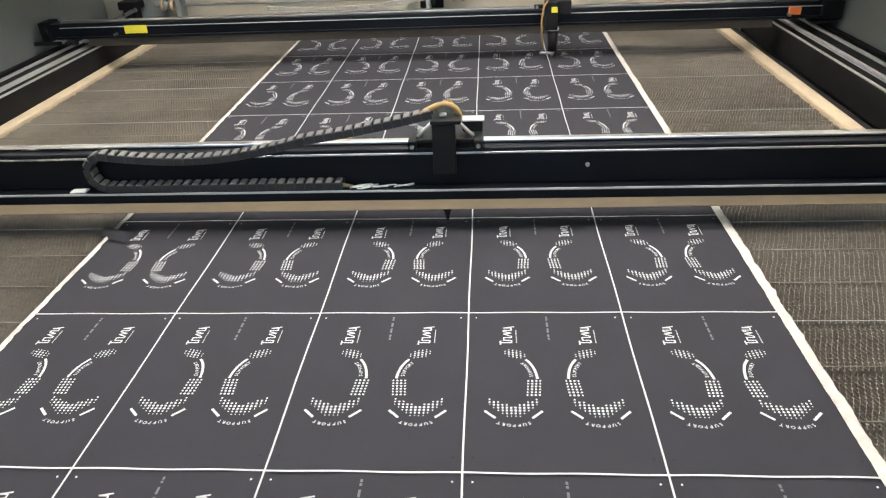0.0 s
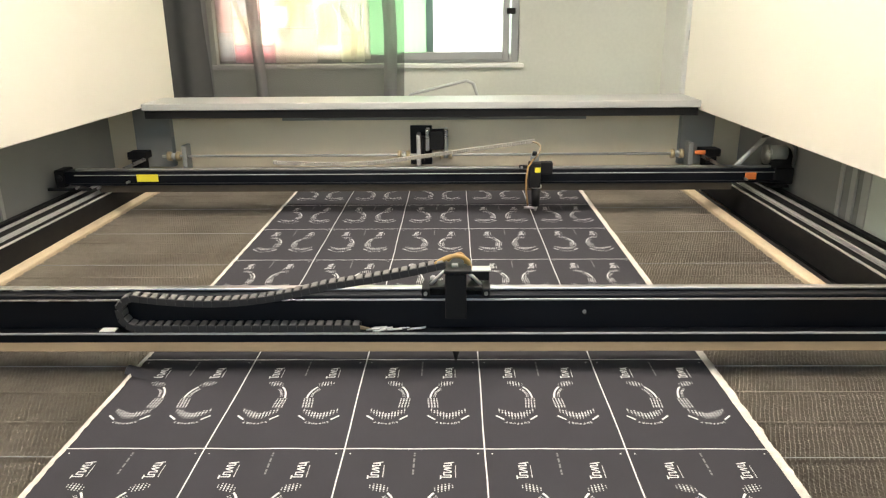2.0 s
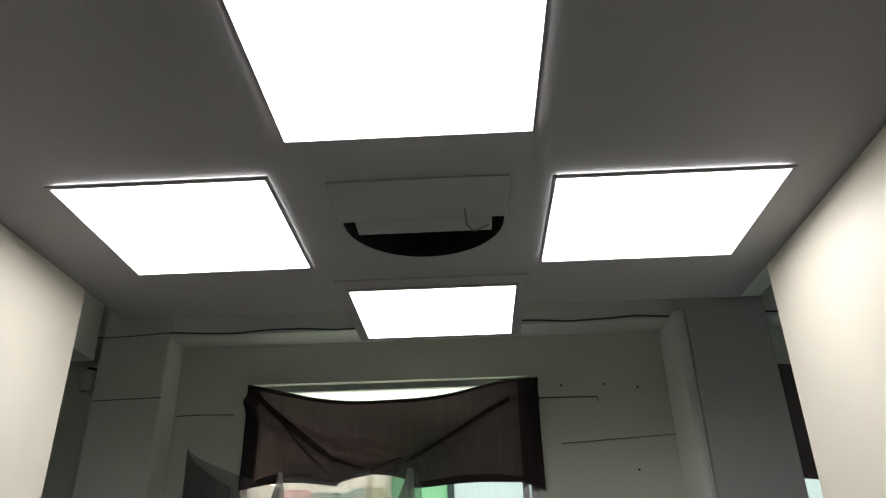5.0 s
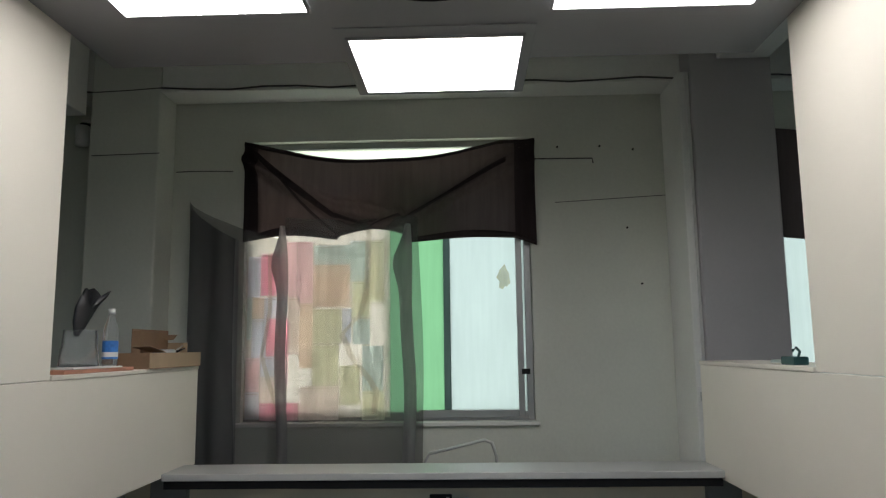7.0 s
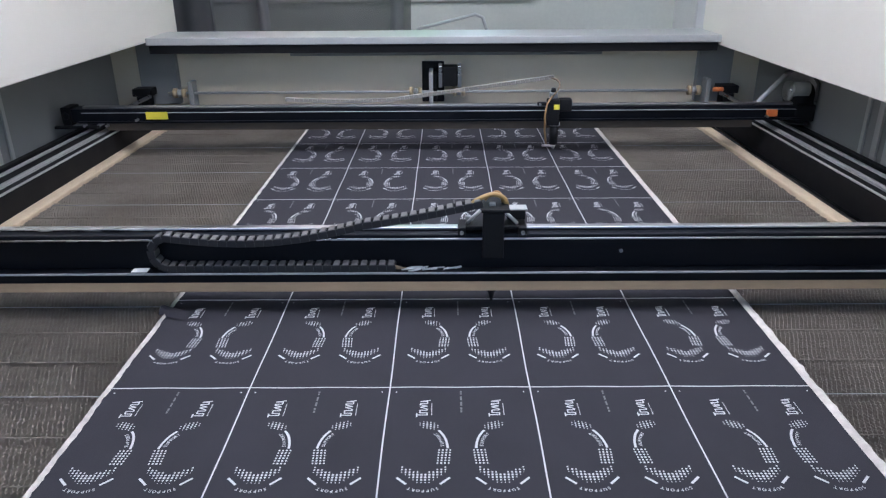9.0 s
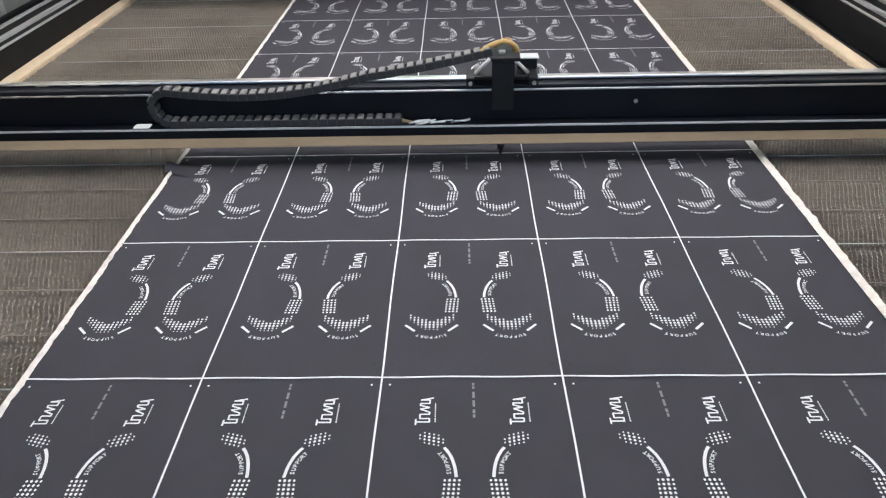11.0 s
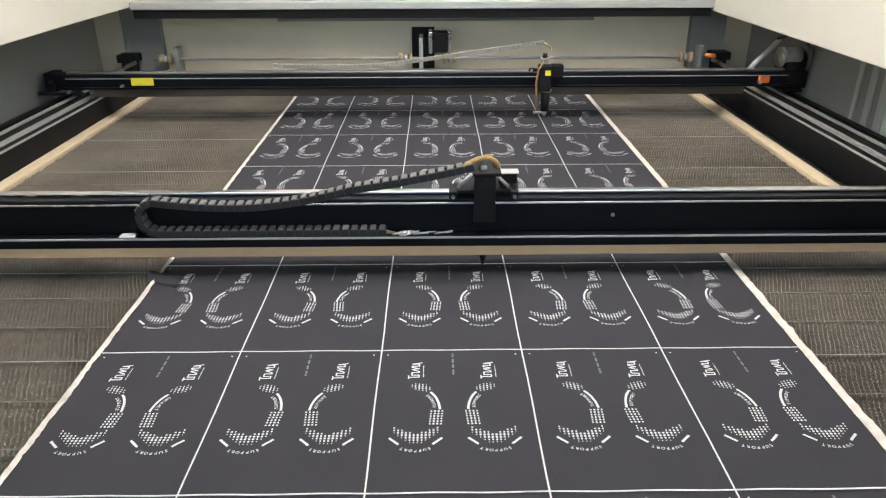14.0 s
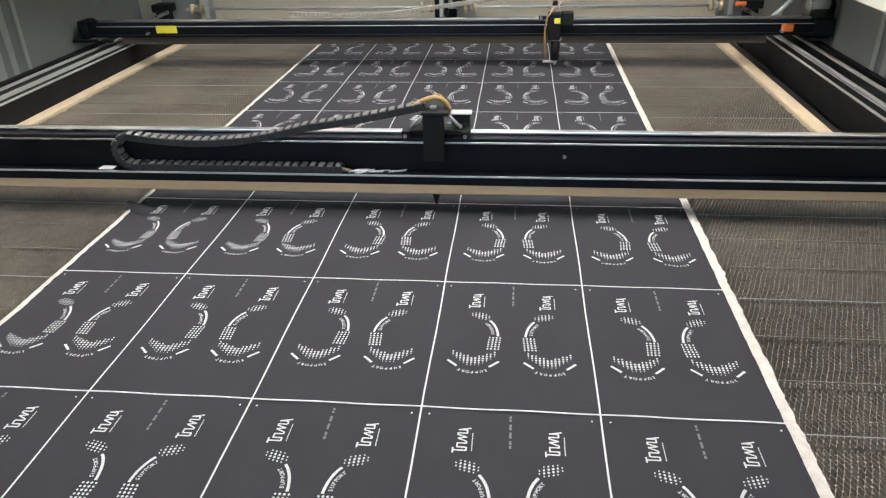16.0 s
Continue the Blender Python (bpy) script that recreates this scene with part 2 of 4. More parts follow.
def thing(name, at, label, category, group="", kind=""):
    ob = new(name)
    ob.empty_display_size = 0.05
    ob.matrix_basis = Matrix.Translation(at)
    return tagged(ob, label, category, group, kind)


def single(name, bm, material, label, category, group="", kind="", smooth=False):
    return tagged(new(name, mesh_of(name, bm, material, smooth)), label, category, group, kind)


def grid_cloth(nx, nz, f):
    """A cloth sheet: f(u, v) gives the place of each of its points."""
    bm = bmesh.new()
    vs = [[bm.verts.new(f(i / nx, j / nz)) for i in range(nx + 1)] for j in range(nz + 1)]
    for j in range(nz):
        for i in range(nx):
            bm.faces.new((vs[j][i], vs[j][i + 1], vs[j + 1][i + 1], vs[j + 1][i]))
    return bm


def arc_through(a, m, b, n):
    """Points on the smooth bow from a past m to b."""
    a, m, b = Vector(a), Vector(m), Vector(b)
    c = 2 * m - (a + b) / 2
    return [(1 - t) ** 2 * a + 2 * t * (1 - t) * c + t * t * b for t in (i / (n - 1) for i in range(n))]


# ---- the room ----
BED = 0.90
WY = 5.2
WX0, WX1, WZ0, WZ1 = -1.80, 0.36, 1.47, 3.585
VX0, VX1 = 2.12, 4.0


def wall_with_windows():
    bm = bmesh.new()
    xs = [-4.2, WX0, WX1, VX0, VX1, 4.6]
    for i, (a, b) in enumerate(zip(xs, xs[1:])):
        if i in (1, 3):
            box(bm, a, b, WY, WY + 0.2, 0, WZ0)
            box(bm, a, b, WY, WY + 0.2, WZ1, 4.4)
        else:
            box(bm, a, b, WY, WY + 0.2, 0, 4.4)
    return bm


def south_wall():
    """Unseen wall behind the camera, its openings added to let sky light in: a low wall, a lintel and piers."""
    bm = bmesh.new()
    box(bm, -4.2, 4.6, -3.3, -3.2, 0, 0.9)
    box(bm, -4.2, 4.6, -3.3, -3.2, 4.0, 4.4)
    for x in (-4.2, -0.1, 4.3):
        box(bm, x, x + 0.3, -3.3, -3.2, 0.9, 4.0)
    return bm


tagged(new("floor", mesh_of("floor", B(-4.2, 4.6, -3.2, WY + 0.2, -0.1, 0), M_FLOOR)), "worn grey concrete workshop floor", "floor", "", "structure")
tagged(new("ceiling", mesh_of("ceiling", B(-4.2, 4.6, -3.2, WY + 0.2, 4.4, 4.5), M_WALLWHITE)), "plain white workshop ceiling", "ceiling", "", "structure")
tagged(new("wall_north", mesh_of("wall_north", wall_with_windows(), M_WALL)), "pale green painted wall with two windows", "wall", "", "structure")
tagged(new("wall_west", mesh_of("wall_west", B(-4.3, -4.2, -3.2, WY + 0.2, 0, 4.4), M_WALL)), "pale green painted side wall", "wall", "", "structure")
tagged(new("wall_east", mesh_of("wall_east", B(4.6, 4.7, -3.2, WY + 0.2, 0, 4.4), M_WALL)), "pale green painted side wall", "wall", "", "structure")
# unseen south wall, left open so the sky brightens the room
tagged(new("wall_south", mesh_of("wall_south", south_wall(), M_WALLWHITE)), "unseen white wall with openings added to let sky light in", "wall", "", "structure")
tagged(new("column_east", mesh_of("column_east", B(1.45, 2.01, 4.70, WY, 0, 4.4, 0.012), M_COLUMN)), "grey painted concrete column beside the window", "column", "", "structure")
tagged(new("column_trim", mesh_of("column_trim", B(1.375, 1.448, 4.73, WY, 0, 3.895, 0.008), M_WALLWHITE)), "white painted pilaster beside the grey column", "column", "", "structure")
tagged(new("column_west", mesh_of("column_west", B(-2.88, -2.36, 4.90, WY, 0, 4.4, 0.012), M_WALL)), "pale green painted concrete column", "column", "", "structure")
tagged(new("beam_north", mesh_of("beam_north", B(-4.2, 4.6, 4.92, WY, 3.90, 4.4, 0.01), M_WALLWHITE)), "white painted concrete beam over the window wall", "beam", "", "structure")
tagged(new("beam_west", mesh_of("beam_west", B(-3.2, -2.9, -3.2, 4.88, 3.72, 4.4, 0.01), M_WALLWHITE)), "white painted concrete beam running along the room", "beam", "", "structure")
tagged(new("beam_east", mesh_of("beam_east", B(1.62, 1.98, -3.2, 4.66, 3.95, 4.4, 0.01), M_WALLWHITE)), "white painted concrete beam running along the room", "beam", "", "structure")
tagged(new("backdrop", mesh_of("backdrop", B(-5.5, 6, 6.6, 6.65, -0.5, 5.5), M_DAY)), "bright hazy daylight outside", "backdrop", "", "structure")


def window(name, x0, x1, split, label):
    w = thing(name, ((x0 + x1) / 2, WY + 0.1, WZ0), label, "window", "", "structure")
    fr = bmesh.new()
    y0, y1 = WY + 0.06, WY + 0.12
    box(fr, x0, x0 + 0.05, y0, y1, WZ0, WZ1, 0.004)
    box(fr, x1 - 0.05, x1, y0, y1, WZ0, WZ1, 0.004)
    box(fr, x0 + 0.05, x1 - 0.05, y0, y1, WZ0, WZ0 + 0.06, 0.004)
    box(fr, x0 + 0.05, x1 - 0.05, y0, y1, WZ1 - 0.05, WZ1, 0.004)
    part("window_frame", fr, M_FRAME, w)
    part("window_sill", B(x0 - 0.03, x1 + 0.03, WY - 0.045, WY + 0.05, WZ0 - 0.03, WZ0 - 0.002, 0.005), M_WALLWHITE, w)
    edges = [x0 + 0.05] + split + [x1 - 0.05]
    return w, edges


w1, e1 = window("window_1", WX0, WX1, [-0.72, -0.30, -0.25], "aluminium sliding window with frosted green and pale panes")
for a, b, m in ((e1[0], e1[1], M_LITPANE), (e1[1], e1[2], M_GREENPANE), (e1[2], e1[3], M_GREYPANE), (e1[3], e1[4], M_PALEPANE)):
    part("pane", B(a, b, WY + 0.085, WY + 0.095, WZ0 + 0.06, 3.18), m, w1)
part("transom", B(WX0 + 0.05, WX1 - 0.05, WY + 0.06, WY + 0.12, 3.181, 3.23, 0.004), M_FRAME, w1)
part("top_pane", B(WX0 + 0.05, WX1 - 0.05, WY + 0.085, WY + 0.095, 3.231, WZ1 - 0.05), M_TOPPANE, w1)
part("sash", B(0.245, 0.29, WY + 0.03, WY + 0.075, WZ0 + 0.02, WZ1 - 0.05, 0.004), M_FRAME, w1)
part("sash_rail", B(-0.48, 0.245, WY + 0.035, WY + 0.075, WZ0 + 0.02, WZ0 + 0.075, 0.004), M_FRAME, w1)
part("latch", B(0.27, 0.33, WY + 0.0, WY + 0.03, 1.80, 1.84, 0.004), M_BLACKDULL, w1)
stain = bmesh.new()
flat_ring = [stain.verts.new((0.155 + (0.045 + 0.012 * math.sin(3 * k)) * math.cos(k * math.tau / 14), WY + 0.0835, 2.52 + (0.085 + 0.02 * math.cos(2 * k)) * math.sin(k * math.tau / 14))) for k in range(14)]
stain.faces.new(flat_ring)
part("stain", stain, M_STAIN, w1, "brownish water stain on the frosted pane")
w2, e2 = window("window_2", VX0, VX1, [3.1], "aluminium window with frosted pale panes")
for a, b in zip(e2, e2[1:]):
    part("pane", B(a + 0.006, b - 0.006, WY + 0.085, WY + 0.095, WZ0 + 0.06, WZ1 - 0.05), M_PALEPANE, w2)

# cables and pins on the walls
def wall_line(name, pts, r, label):
    return single(name, tube(pts, 0.6 * r, 6), M_WHITE if "conduit" in label else M_CABLE, label, "cable", "", "", True)


wall_line("wall_cable", [(-4.1 + 0.25 * i, 4.905, 3.93 - 0.025 * math.sin(i * 0.9) ** 2) for i in range(33)], 0.012, "dark cable clipped along the concrete beam")
wall_line("wall_cable", [(-2.34 + 0.11 * i, WY - 0.012, 3.36 + 0.004 * math.sin(i)) for i in range(5)], 0.006, "thin dark cable on the pale wall")
wall_line("wall_cable", [(0.36, WY - 0.012, 3.41), (0.6, WY - 0.012, 3.408), (0.84, WY - 0.012, 3.405), (0.845, WY - 0.012, 3.37)], 0.008, "thin dark cable beside the curtain")
wall_line("wall_cable", [(0.55 + 0.12 * i, WY - 0.01, 3.07 + 0.006 * i) for i in range(8)], 0.004, "thin dark line on the pale wall")
wall_line("wall_cable", [(-2.85 + 0.1 * i, 4.89, 3.42 + 0.002 * i) for i in range(6)], 0.006, "thin dark cable across the column")
wall_line("wall_cable", [(1.42, 4.718, 3.88 - 0.16 * i + 0.01 * math.sin(i * 2)) for i in range(16)], 0.010, "pale conduit down the column side")


# ---- curtains ----
def valance_at(u, v):
    x = -1.80 + 2.2 * u
    top = 3.575 - 0.145 * math.sin(math.pi * min(1, u * 1.12)) - 0.03 * u
    low = 2.80 + 0.05 * math.sin(u * 9.0) * (1 - u) + (0.10 if 0.33 < u < 0.55 else 0) * math.sin((u - 0.30) / 0.32 * math.pi) - 0.06 * max(0, u - 0.93) * 14
    y = WY - 0.05 - 0.018 * math.sin(16 * u + 6 * v * (u - 0.45)) - 0.06 * math.exp(-((v - 0.95 + 1.7 * abs(u - 0.45)) / 0.06) ** 2) - 0.04 * math.exp(-((v - 0.75 + 1.1 * abs(u - 0.5)) / 0.05) ** 2) - 0.012 * noise.noise((u * 7, v * 3, 0))
    return (x, y, top + (low - top) * v)


val = thing("valance_curtain", (-0.72, WY - 0.05, 2.8), "dark brown sheer cloth pinned sagging across the window top", "curtain")
part("cloth", grid_cloth(90, 30, valance_at), M_VALANCE, val, "", True)


def on_valance(line, w, lift):
    """A doubled strip of the cloth along a bowed line of (u, v) points."""
    pts = arc_through(*line, 24)

    def f(a, b):
        k = min(23, int(round(a * 23)))
        p = pts[k]
        ww = w * (0.35 + 0.65 * math.sin(math.pi * min(1, 0.12 + a)))
        x, y, z = valance_at(min(1, max(0, p.x)), min(1, max(0, p.y + (b - 0.5) * ww)))
        return (x, y - lift - 0.012 * math.sin(math.pi * b), z)
    return grid_cloth(23, 4, f)


for line, w in ((((0.04, 0.10), (0.22, 0.52), (0.42, 0.93)), 0.10), (((0.90, 0.22), (0.66, 0.55), (0.44, 0.96)), 0.07), (((0.10, 0.22), (0.25, 0.75), (0.36, 0.97)), 0.05), (((0.0, 0.03), (0.5, 0.02), (1.0, 0.03)), 0.06), (((0.05, 0.97), (0.2, 0.95), (0.42, 0.98)), 0.10), (((0.55, 0.97), (0.8, 0.96), (0.99, 0.97)), 0.08)):
    part("fold", on_valance(line, w, 0.006), M_VALFOLD, val, "darker doubled fold", True)
for u0, u1 in ((0.0, 0.05), (0.93, 1.0)):
    part("side_hem", grid_cloth(6, 24, lambda u, v: tuple(Vector(valance_at(u0 + (u1 - u0) * u, v)) - Vector((0, 0.008, 0)))), M_VALFOLD, val, "darker side hem", True)


def valance_two(u, v):
    return (2.09 + 1.93 * u, WY - 0.05 - 0.02 * math.sin(20 * u + 2 * v), 3.60 - 0.05 * math.sin(math.pi * u) - 0.82 * v)


single("valance_curtain", grid_cloth(60, 14, valance_two), M_VALANCE, "dark brown sheer cloth pinned over the second window", "curtain", "", "", True)


def drape(x0t, x1t, x0b, x1b, topf, ph):
    def f(u, v):
        xt, xb = x0t + (x1t - x0t) * u, x0b + (x1b - x0b) * u
        z = topf(u) + (0.55 - topf(u)) * v
        x = xt + (xb - xt) * v + 0.012 * math.sin(v * 7 + u * 5)
        y = WY - 0.10 - 0.03 * math.sin(u * 21 + ph + v) - 0.02 * math.sin(u * 9 - 2 * v) - 0.015 * noise.noise((u * 6, v * 4, ph))
        return (x, y, z)
    return grid_cloth(60, 24, f)


cur = thing("sheer_curtain", (-1.3, WY - 0.1, 0.55), "grey sheer curtain hanging in loose folds before the window", "curtain")
part("drape_panel", drape(-2.19, -1.46, -2.16, -1.42, lambda u: 3.12 - 0.32 * u ** 0.6, 0.4), M_SHEER, cur, "", True)
part("drape_panel", drape(-1.46, -0.47, -1.42, -0.44, lambda u: 2.97 - 0.02 * math.sin(u * 3.1), 1.7), M_SHEER, cur, "", True)


def fold_at(xc, w0, top, low, ph):
    def f(u, v):
        w = w0 * (0.25 + 0.55 * math.exp(-((v - 0.12) / 0.07) ** 2) + 0.35 * min(1, v * 4))
        return (xc + (u - 0.5) * w + 0.02 * v + 0.012 * math.sin(v * 11 + ph * 2) - 0.03 * math.exp(-((v - 0.12) / 0.06) ** 2), WY - 0.15 - 0.03 * math.sin(u * math.pi) - 0.006 * math.sin(v * 9 + ph), top + (low - top) * v)
    return grid_cloth(10, 30, f)


part("gathered_fold", fold_at(-1.475, 0.13, 2.90, 0.6, 0), M_SHEERDENSE, cur, "dense dark fold of the sheer curtain", True)
part("gathered_fold", fold_at(-0.56, 0.15, 2.90, 0.6, 1), M_SHEERDENSE, cur, "dense dark fold of the sheer curtain", True)
part("side_hem", grid_cloth(20, 24, lambda u, v: (-2.19 + 0.02 * v + 0.37 * u, WY - 0.085 - 0.02 * math.sin(u * 12 + v), (3.11 - 0.30 * u ** 0.6) + (0.6 - 3.11 + 0.3 * u ** 0.6) * v)), M_SHEERDENSE, cur, "doubled dark side of the sheer curtain", True)

# patchwork cloth behind the sheer curtain, each patch a piece
pw = thing("patchwork_curtain", (-1.15, WY + 0.03, WZ0), "pink, cream and blue denim patchwork cloth hung in the window", "curtain")
part("backing", B(-1.79, -0.70, WY + 0.034, WY + 0.038, WZ0 + 0.03, 3.15), M_DENIMBASE, pw)
# (left, right, low, high, colour) of each patch of the two panels
PINK_PANEL = [(-1.78, -1.68, 2.39, 2.7, 3), (-1.68, -1.5, 2.4, 2.72, 0), (-1.5, -1.4, 2.39, 2.81, 1), (-1.78, -1.74, 2.07, 2.39, 4), (-1.74, -1.65, 2.23, 2.39, 5), (-1.65, -1.47, 2.23, 2.39, 3), (-1.47, -1.38, 1.96, 2.39, 6), (-1.74, -1.63, 1.94, 2.23, 3), (-1.63, -1.46, 1.95, 2.23, 0), (-1.78, -1.67, 1.69, 1.94, 1), (-1.67, -1.56, 1.8, 1.95, 3), (-1.56, -1.46, 1.73, 1.95, 1), (-1.67, -1.56, 1.61, 1.8, 6), (-1.78, -1.67, 1.49, 1.69, 3), (-1.67, -1.38, 1.48, 1.61, 0)]
CREAM_PANEL = [(-1.4, -1.28, 2.34, 2.81, 1), (-1.38, -1.28, 1.86, 2.34, 5), (-1.28, -1, 2.63, 2.78, 4), (-1, -0.86, 2.5, 2.81, 4), (-1.28, -1, 2.31, 2.63, 5), (-0.99, -0.85, 2.23, 2.5, 2), (-1.28, -1.06, 2.04, 2.3, 2), (-1.06, -0.99, 2.04, 2.3, 3), (-0.98, -0.85, 2.03, 2.22, 4), (-1.28, -1.08, 1.73, 2.03, 2), (-1.07, -0.92, 1.59, 1.88, 2), (-0.91, -0.75, 1.69, 2.02, 4), (-1.38, -1.08, 1.48, 1.73, 6), (-0.91, -0.74, 1.48, 1.69, 2), (-0.85, -0.74, 2.34, 2.81, 2)]
for a, b, z0, z1, k in PINK_PANEL + CREAM_PANEL:
    lean = 0.012 * math.sin(9 * a + 5 * z0)
    bm = B(a + 0.0015, b - 0.0015, WY + 0.029, WY + 0.0335, z0 + 0.0015, z1 - 0.0015, 0.0015)
    for v in bm.verts:
        v.co.x += lean * (v.co.z - z0)
    part("patch", bm, PATCHES[k], pw)
    st = bmesh.new()
    n = max(3, int((b - a) / 0.022))
    for i in range(n):
        x = a + 0.012 + (b - a - 0.024) * i / n
        box(st, x, x + 0.011, WY + 0.0275, WY + 0.0287, z1 - 0.018, z1 - 0.015)
    part("stitching", st, M_HOSEBROWN, pw, "brown stitches along the patch")

def seam(line, w):
    bm = bmesh.new()
    rows = [[bm.verts.new((x - w / 2, WY + 0.0265, z)), bm.verts.new((x + w / 2, WY + 0.0265, z + 0.01))] for x, z in line]
    for a, b in zip(rows, rows[1:]):
        bm.faces.new((a[0], a[1], b[1], b[0]))
    return bm


part("seam", seam([(-0.86, 2.93), (-0.87, 2.45), (-0.92, 2.25), (-1.06, 2.10), (-0.98, 1.92), (-0.86, 1.78), (-0.80, 1.68), (-0.82, 1.52)], 0.045), M_DENIMBASE, pw, "pale irregular seam")
part("seam", seam([(-1.62, 2.93), (-1.60, 2.3), (-1.66, 1.95), (-1.60, 1.75), (-1.52, 1.52)], 0.03), M_DENIMBASE, pw, "pale irregular seam")

# ---- the machine's hood ----
HL, HR = -1.72, 1.16
LEDGE = 1.89
hood = thing("machine_hood", (-0.28, 1.8, BED), "white sheet-metal hood with side openings over the cutting table", "machine hood")
part("side_panel", B(HL - 0.03, HL, 0.1, 4.12, 1.345, LEDGE, 0.004), M_HOOD, hood)
part("side_panel", B(HR, HR + 0.03, 0.1, 3.95, 1.315, LEDGE, 0.004), M_HOOD, hood)
part("upper_panel", B(HL - 0.028, HL - 0.002, 0.1, 2.60, LEDGE + 0.003, 3.34, 0.004), M_HOOD, hood)
part("upper_panel", B(HR + 0.002, HR + 0.028, 0.1, 2.62, LEDGE + 0.003, 3.34, 0.004), M_HOOD, hood)
part("ledge", B(HL - 0.33, HL + 0.004, 2.604, 4.12, LEDGE + 0.001, LEDGE + 0.02, 0.003), M_HOOD, hood)
part("ledge", B(HR - 0.004, HR + 0.33, 2.624, 3.95, LEDGE + 0.001, LEDGE + 0.02, 0.003), M_HOOD, hood)
ceil = bmesh.new()
CX, CY, CR = -0.235, 2.11, 0.29
ring = 40
# top sheet with a round recess cut through it
outer = [(HL, 0.1), (HR, 0.1), (HR, 2.95), (HL, 2.95)]
def rim_point(a):
    d = Vector((math.cos(a), math.sin(a)))
    s = min((HR - CX) / d.x if d.x > 1e-6 else 9, (HL - CX) / d.x if d.x < -1e-6 else 9, (2.95 - CY) / d.y if d.y > 1e-6 else 9, (0.1 - CY) / d.y if d.y < -1e-6 else 9)
    return (CX + d.x * s, CY + d.y * s)
angles = sorted([k * math.tau / ring for k in range(ring)] + [math.atan2(y - CY, x - CX) % math.tau for x, y in outer])
for z in (3.28, 3.34):
    ins = [ceil.verts.new((CX + CR * math.cos(a), CY + CR * math.sin(a), z)) for a in angles]
    outs = [ceil.verts.new((*rim_point(a), z)) for a in angles]
    for k in range(len(angles)):
        j = (k + 1) % len(angles)
        ceil.faces.new((ins[k], outs[k], outs[j], ins[j]))
part("top_panel", ceil, M_CEIL, hood, "underside of the hood roof, its shade put into the grey")
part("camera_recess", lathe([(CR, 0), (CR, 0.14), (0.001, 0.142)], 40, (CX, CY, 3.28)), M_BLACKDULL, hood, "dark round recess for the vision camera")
part("recess_shelf", B(CX - 0.30, CX + 0.30, CY - 0.30, CY - 0.03, 3.2735, 3.2785, 0.002), M_CEIL, hood, "shaded grey plate closing half of the round recess")
part("recess_shelf", B(CX - 0.245, CX + 0.245, CY - 0.029, CY + 0.07, 3.2735, 3.2785, 0.002), M_CEIL, hood, "shaded grey plate across the round recess")
for dx in (-0.1, 0.0, 0.1):
    part("screw", R((CX + dx, CY + 0.17, 3.40), (CX + dx, CY + 0.17, 3.421), 0.006, None, 8), M_STEEL, hood)
part("loose_wire", tube([(CX + 0.15, CY - 0.1, 3.27), (CX + 0.155, CY - 0.03, 3.245), (CX + 0.18, CY + 0.01, 3.24), (CX + 0.235, CY + 0.02, 3.268)], 0.003, 6), M_CABLE, hood)


def led_panel(x0, x1, y0, y1, tray):
    p = thing("led_panel", ((x0 + x1) / 2, (y0 + y1) / 2, 3.28), "square white LED ceiling panel, switched on", "ceiling light", "LED panels of the hood")
    if tray:
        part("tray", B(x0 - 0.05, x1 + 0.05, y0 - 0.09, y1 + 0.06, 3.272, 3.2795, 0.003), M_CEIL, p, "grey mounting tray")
    fr = bmesh.new()
    z0, z1 = 3.262, 3.2715
    for a in ((x0 - 0.012, x1 + 0.012, y0 - 0.012, y0), (x0 - 0.012, x1 + 0.012, y1, y1 + 0.012), (x0 - 0.012, x0, y0, y1), (x1, x1 + 0.012, y0, y1)):
        box(fr, *a, z0, z1)
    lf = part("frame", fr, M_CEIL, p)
    part("diffuser", B(x0 + 0.001, x1 - 0.001, y0 + 0.001, y1 - 0.001, 3.264, 3.270), M_LED, lf)


led_panel(-0.602, 0.12, 2.686, 3.298, True)
led_panel(-1.412, -0.715, 1.757, 2.425, False)
led_panel(0.214, 0.961, 1.825, 2.455, False)
led_panel(-0.602, 0.12, 0.834, 1.556, False)

# ---- the machine's well ----
WL, WR, WB = -2.02, 1.47, 3.90
well = thing("laser_cutter", (-0.28, 1.8, 0), "dark grey sheet-metal body of a large laser cutter", "laser cutter")
part("side_wall", B(WL - 0.03, WL, 0.1, WB + 0.03, 0.5, 1.34), M_GREY, well)
part("side_wall", B(WR, WR + 0.03, 0.1, WB + 0.03, 0.5, 1.31), M_GREY, well)
part("back_wall", B(WL, WR, WB, WB + 0.03, 0.5, 1.33), M_BACKGREY, well, "beige-grey steel back wall")
part("back_rim", B(HL + 0.002, HR - 0.002, 3.645, WB + 0.06, 1.332, 1.368, 0.004), M_RIM, well, "pale grey rim of the back wall")
# black strip standing in for the shade under the overhanging rim
part("rim_shade", B(HL + 0.01, HR - 0.01, 3.66, 3.675, 1.29, 1.331, 0.002), M_BLACKDULL, well)
part("side_cover", B(WL - 0.03, HL - 0.031, 0.1, 4.1, 1.341, 1.36), M_HOOD, well)
part("side_cover", B(HR + 0.031, WR + 0.03, 0.1, 3.93, 1.311, 1.33), M_HOOD, well)
part("back_stiffener", B(-1.05, 0.62, WB - 0.012, WB - 0.001, 1.245, 1.262, 0.003), M_GREY, well)
part("corner_plate", B(WL + 0.16, WL + 0.36, WB - 0.05, WB - 0.002, 1.0, 1.33, 0.003), M_GREY, well)
part("corner_plate", B(WR - 0.34, WR - 0.16, WB - 0.05, WB - 0.002, 1.0, 1.30, 0.003), M_GREY, well)
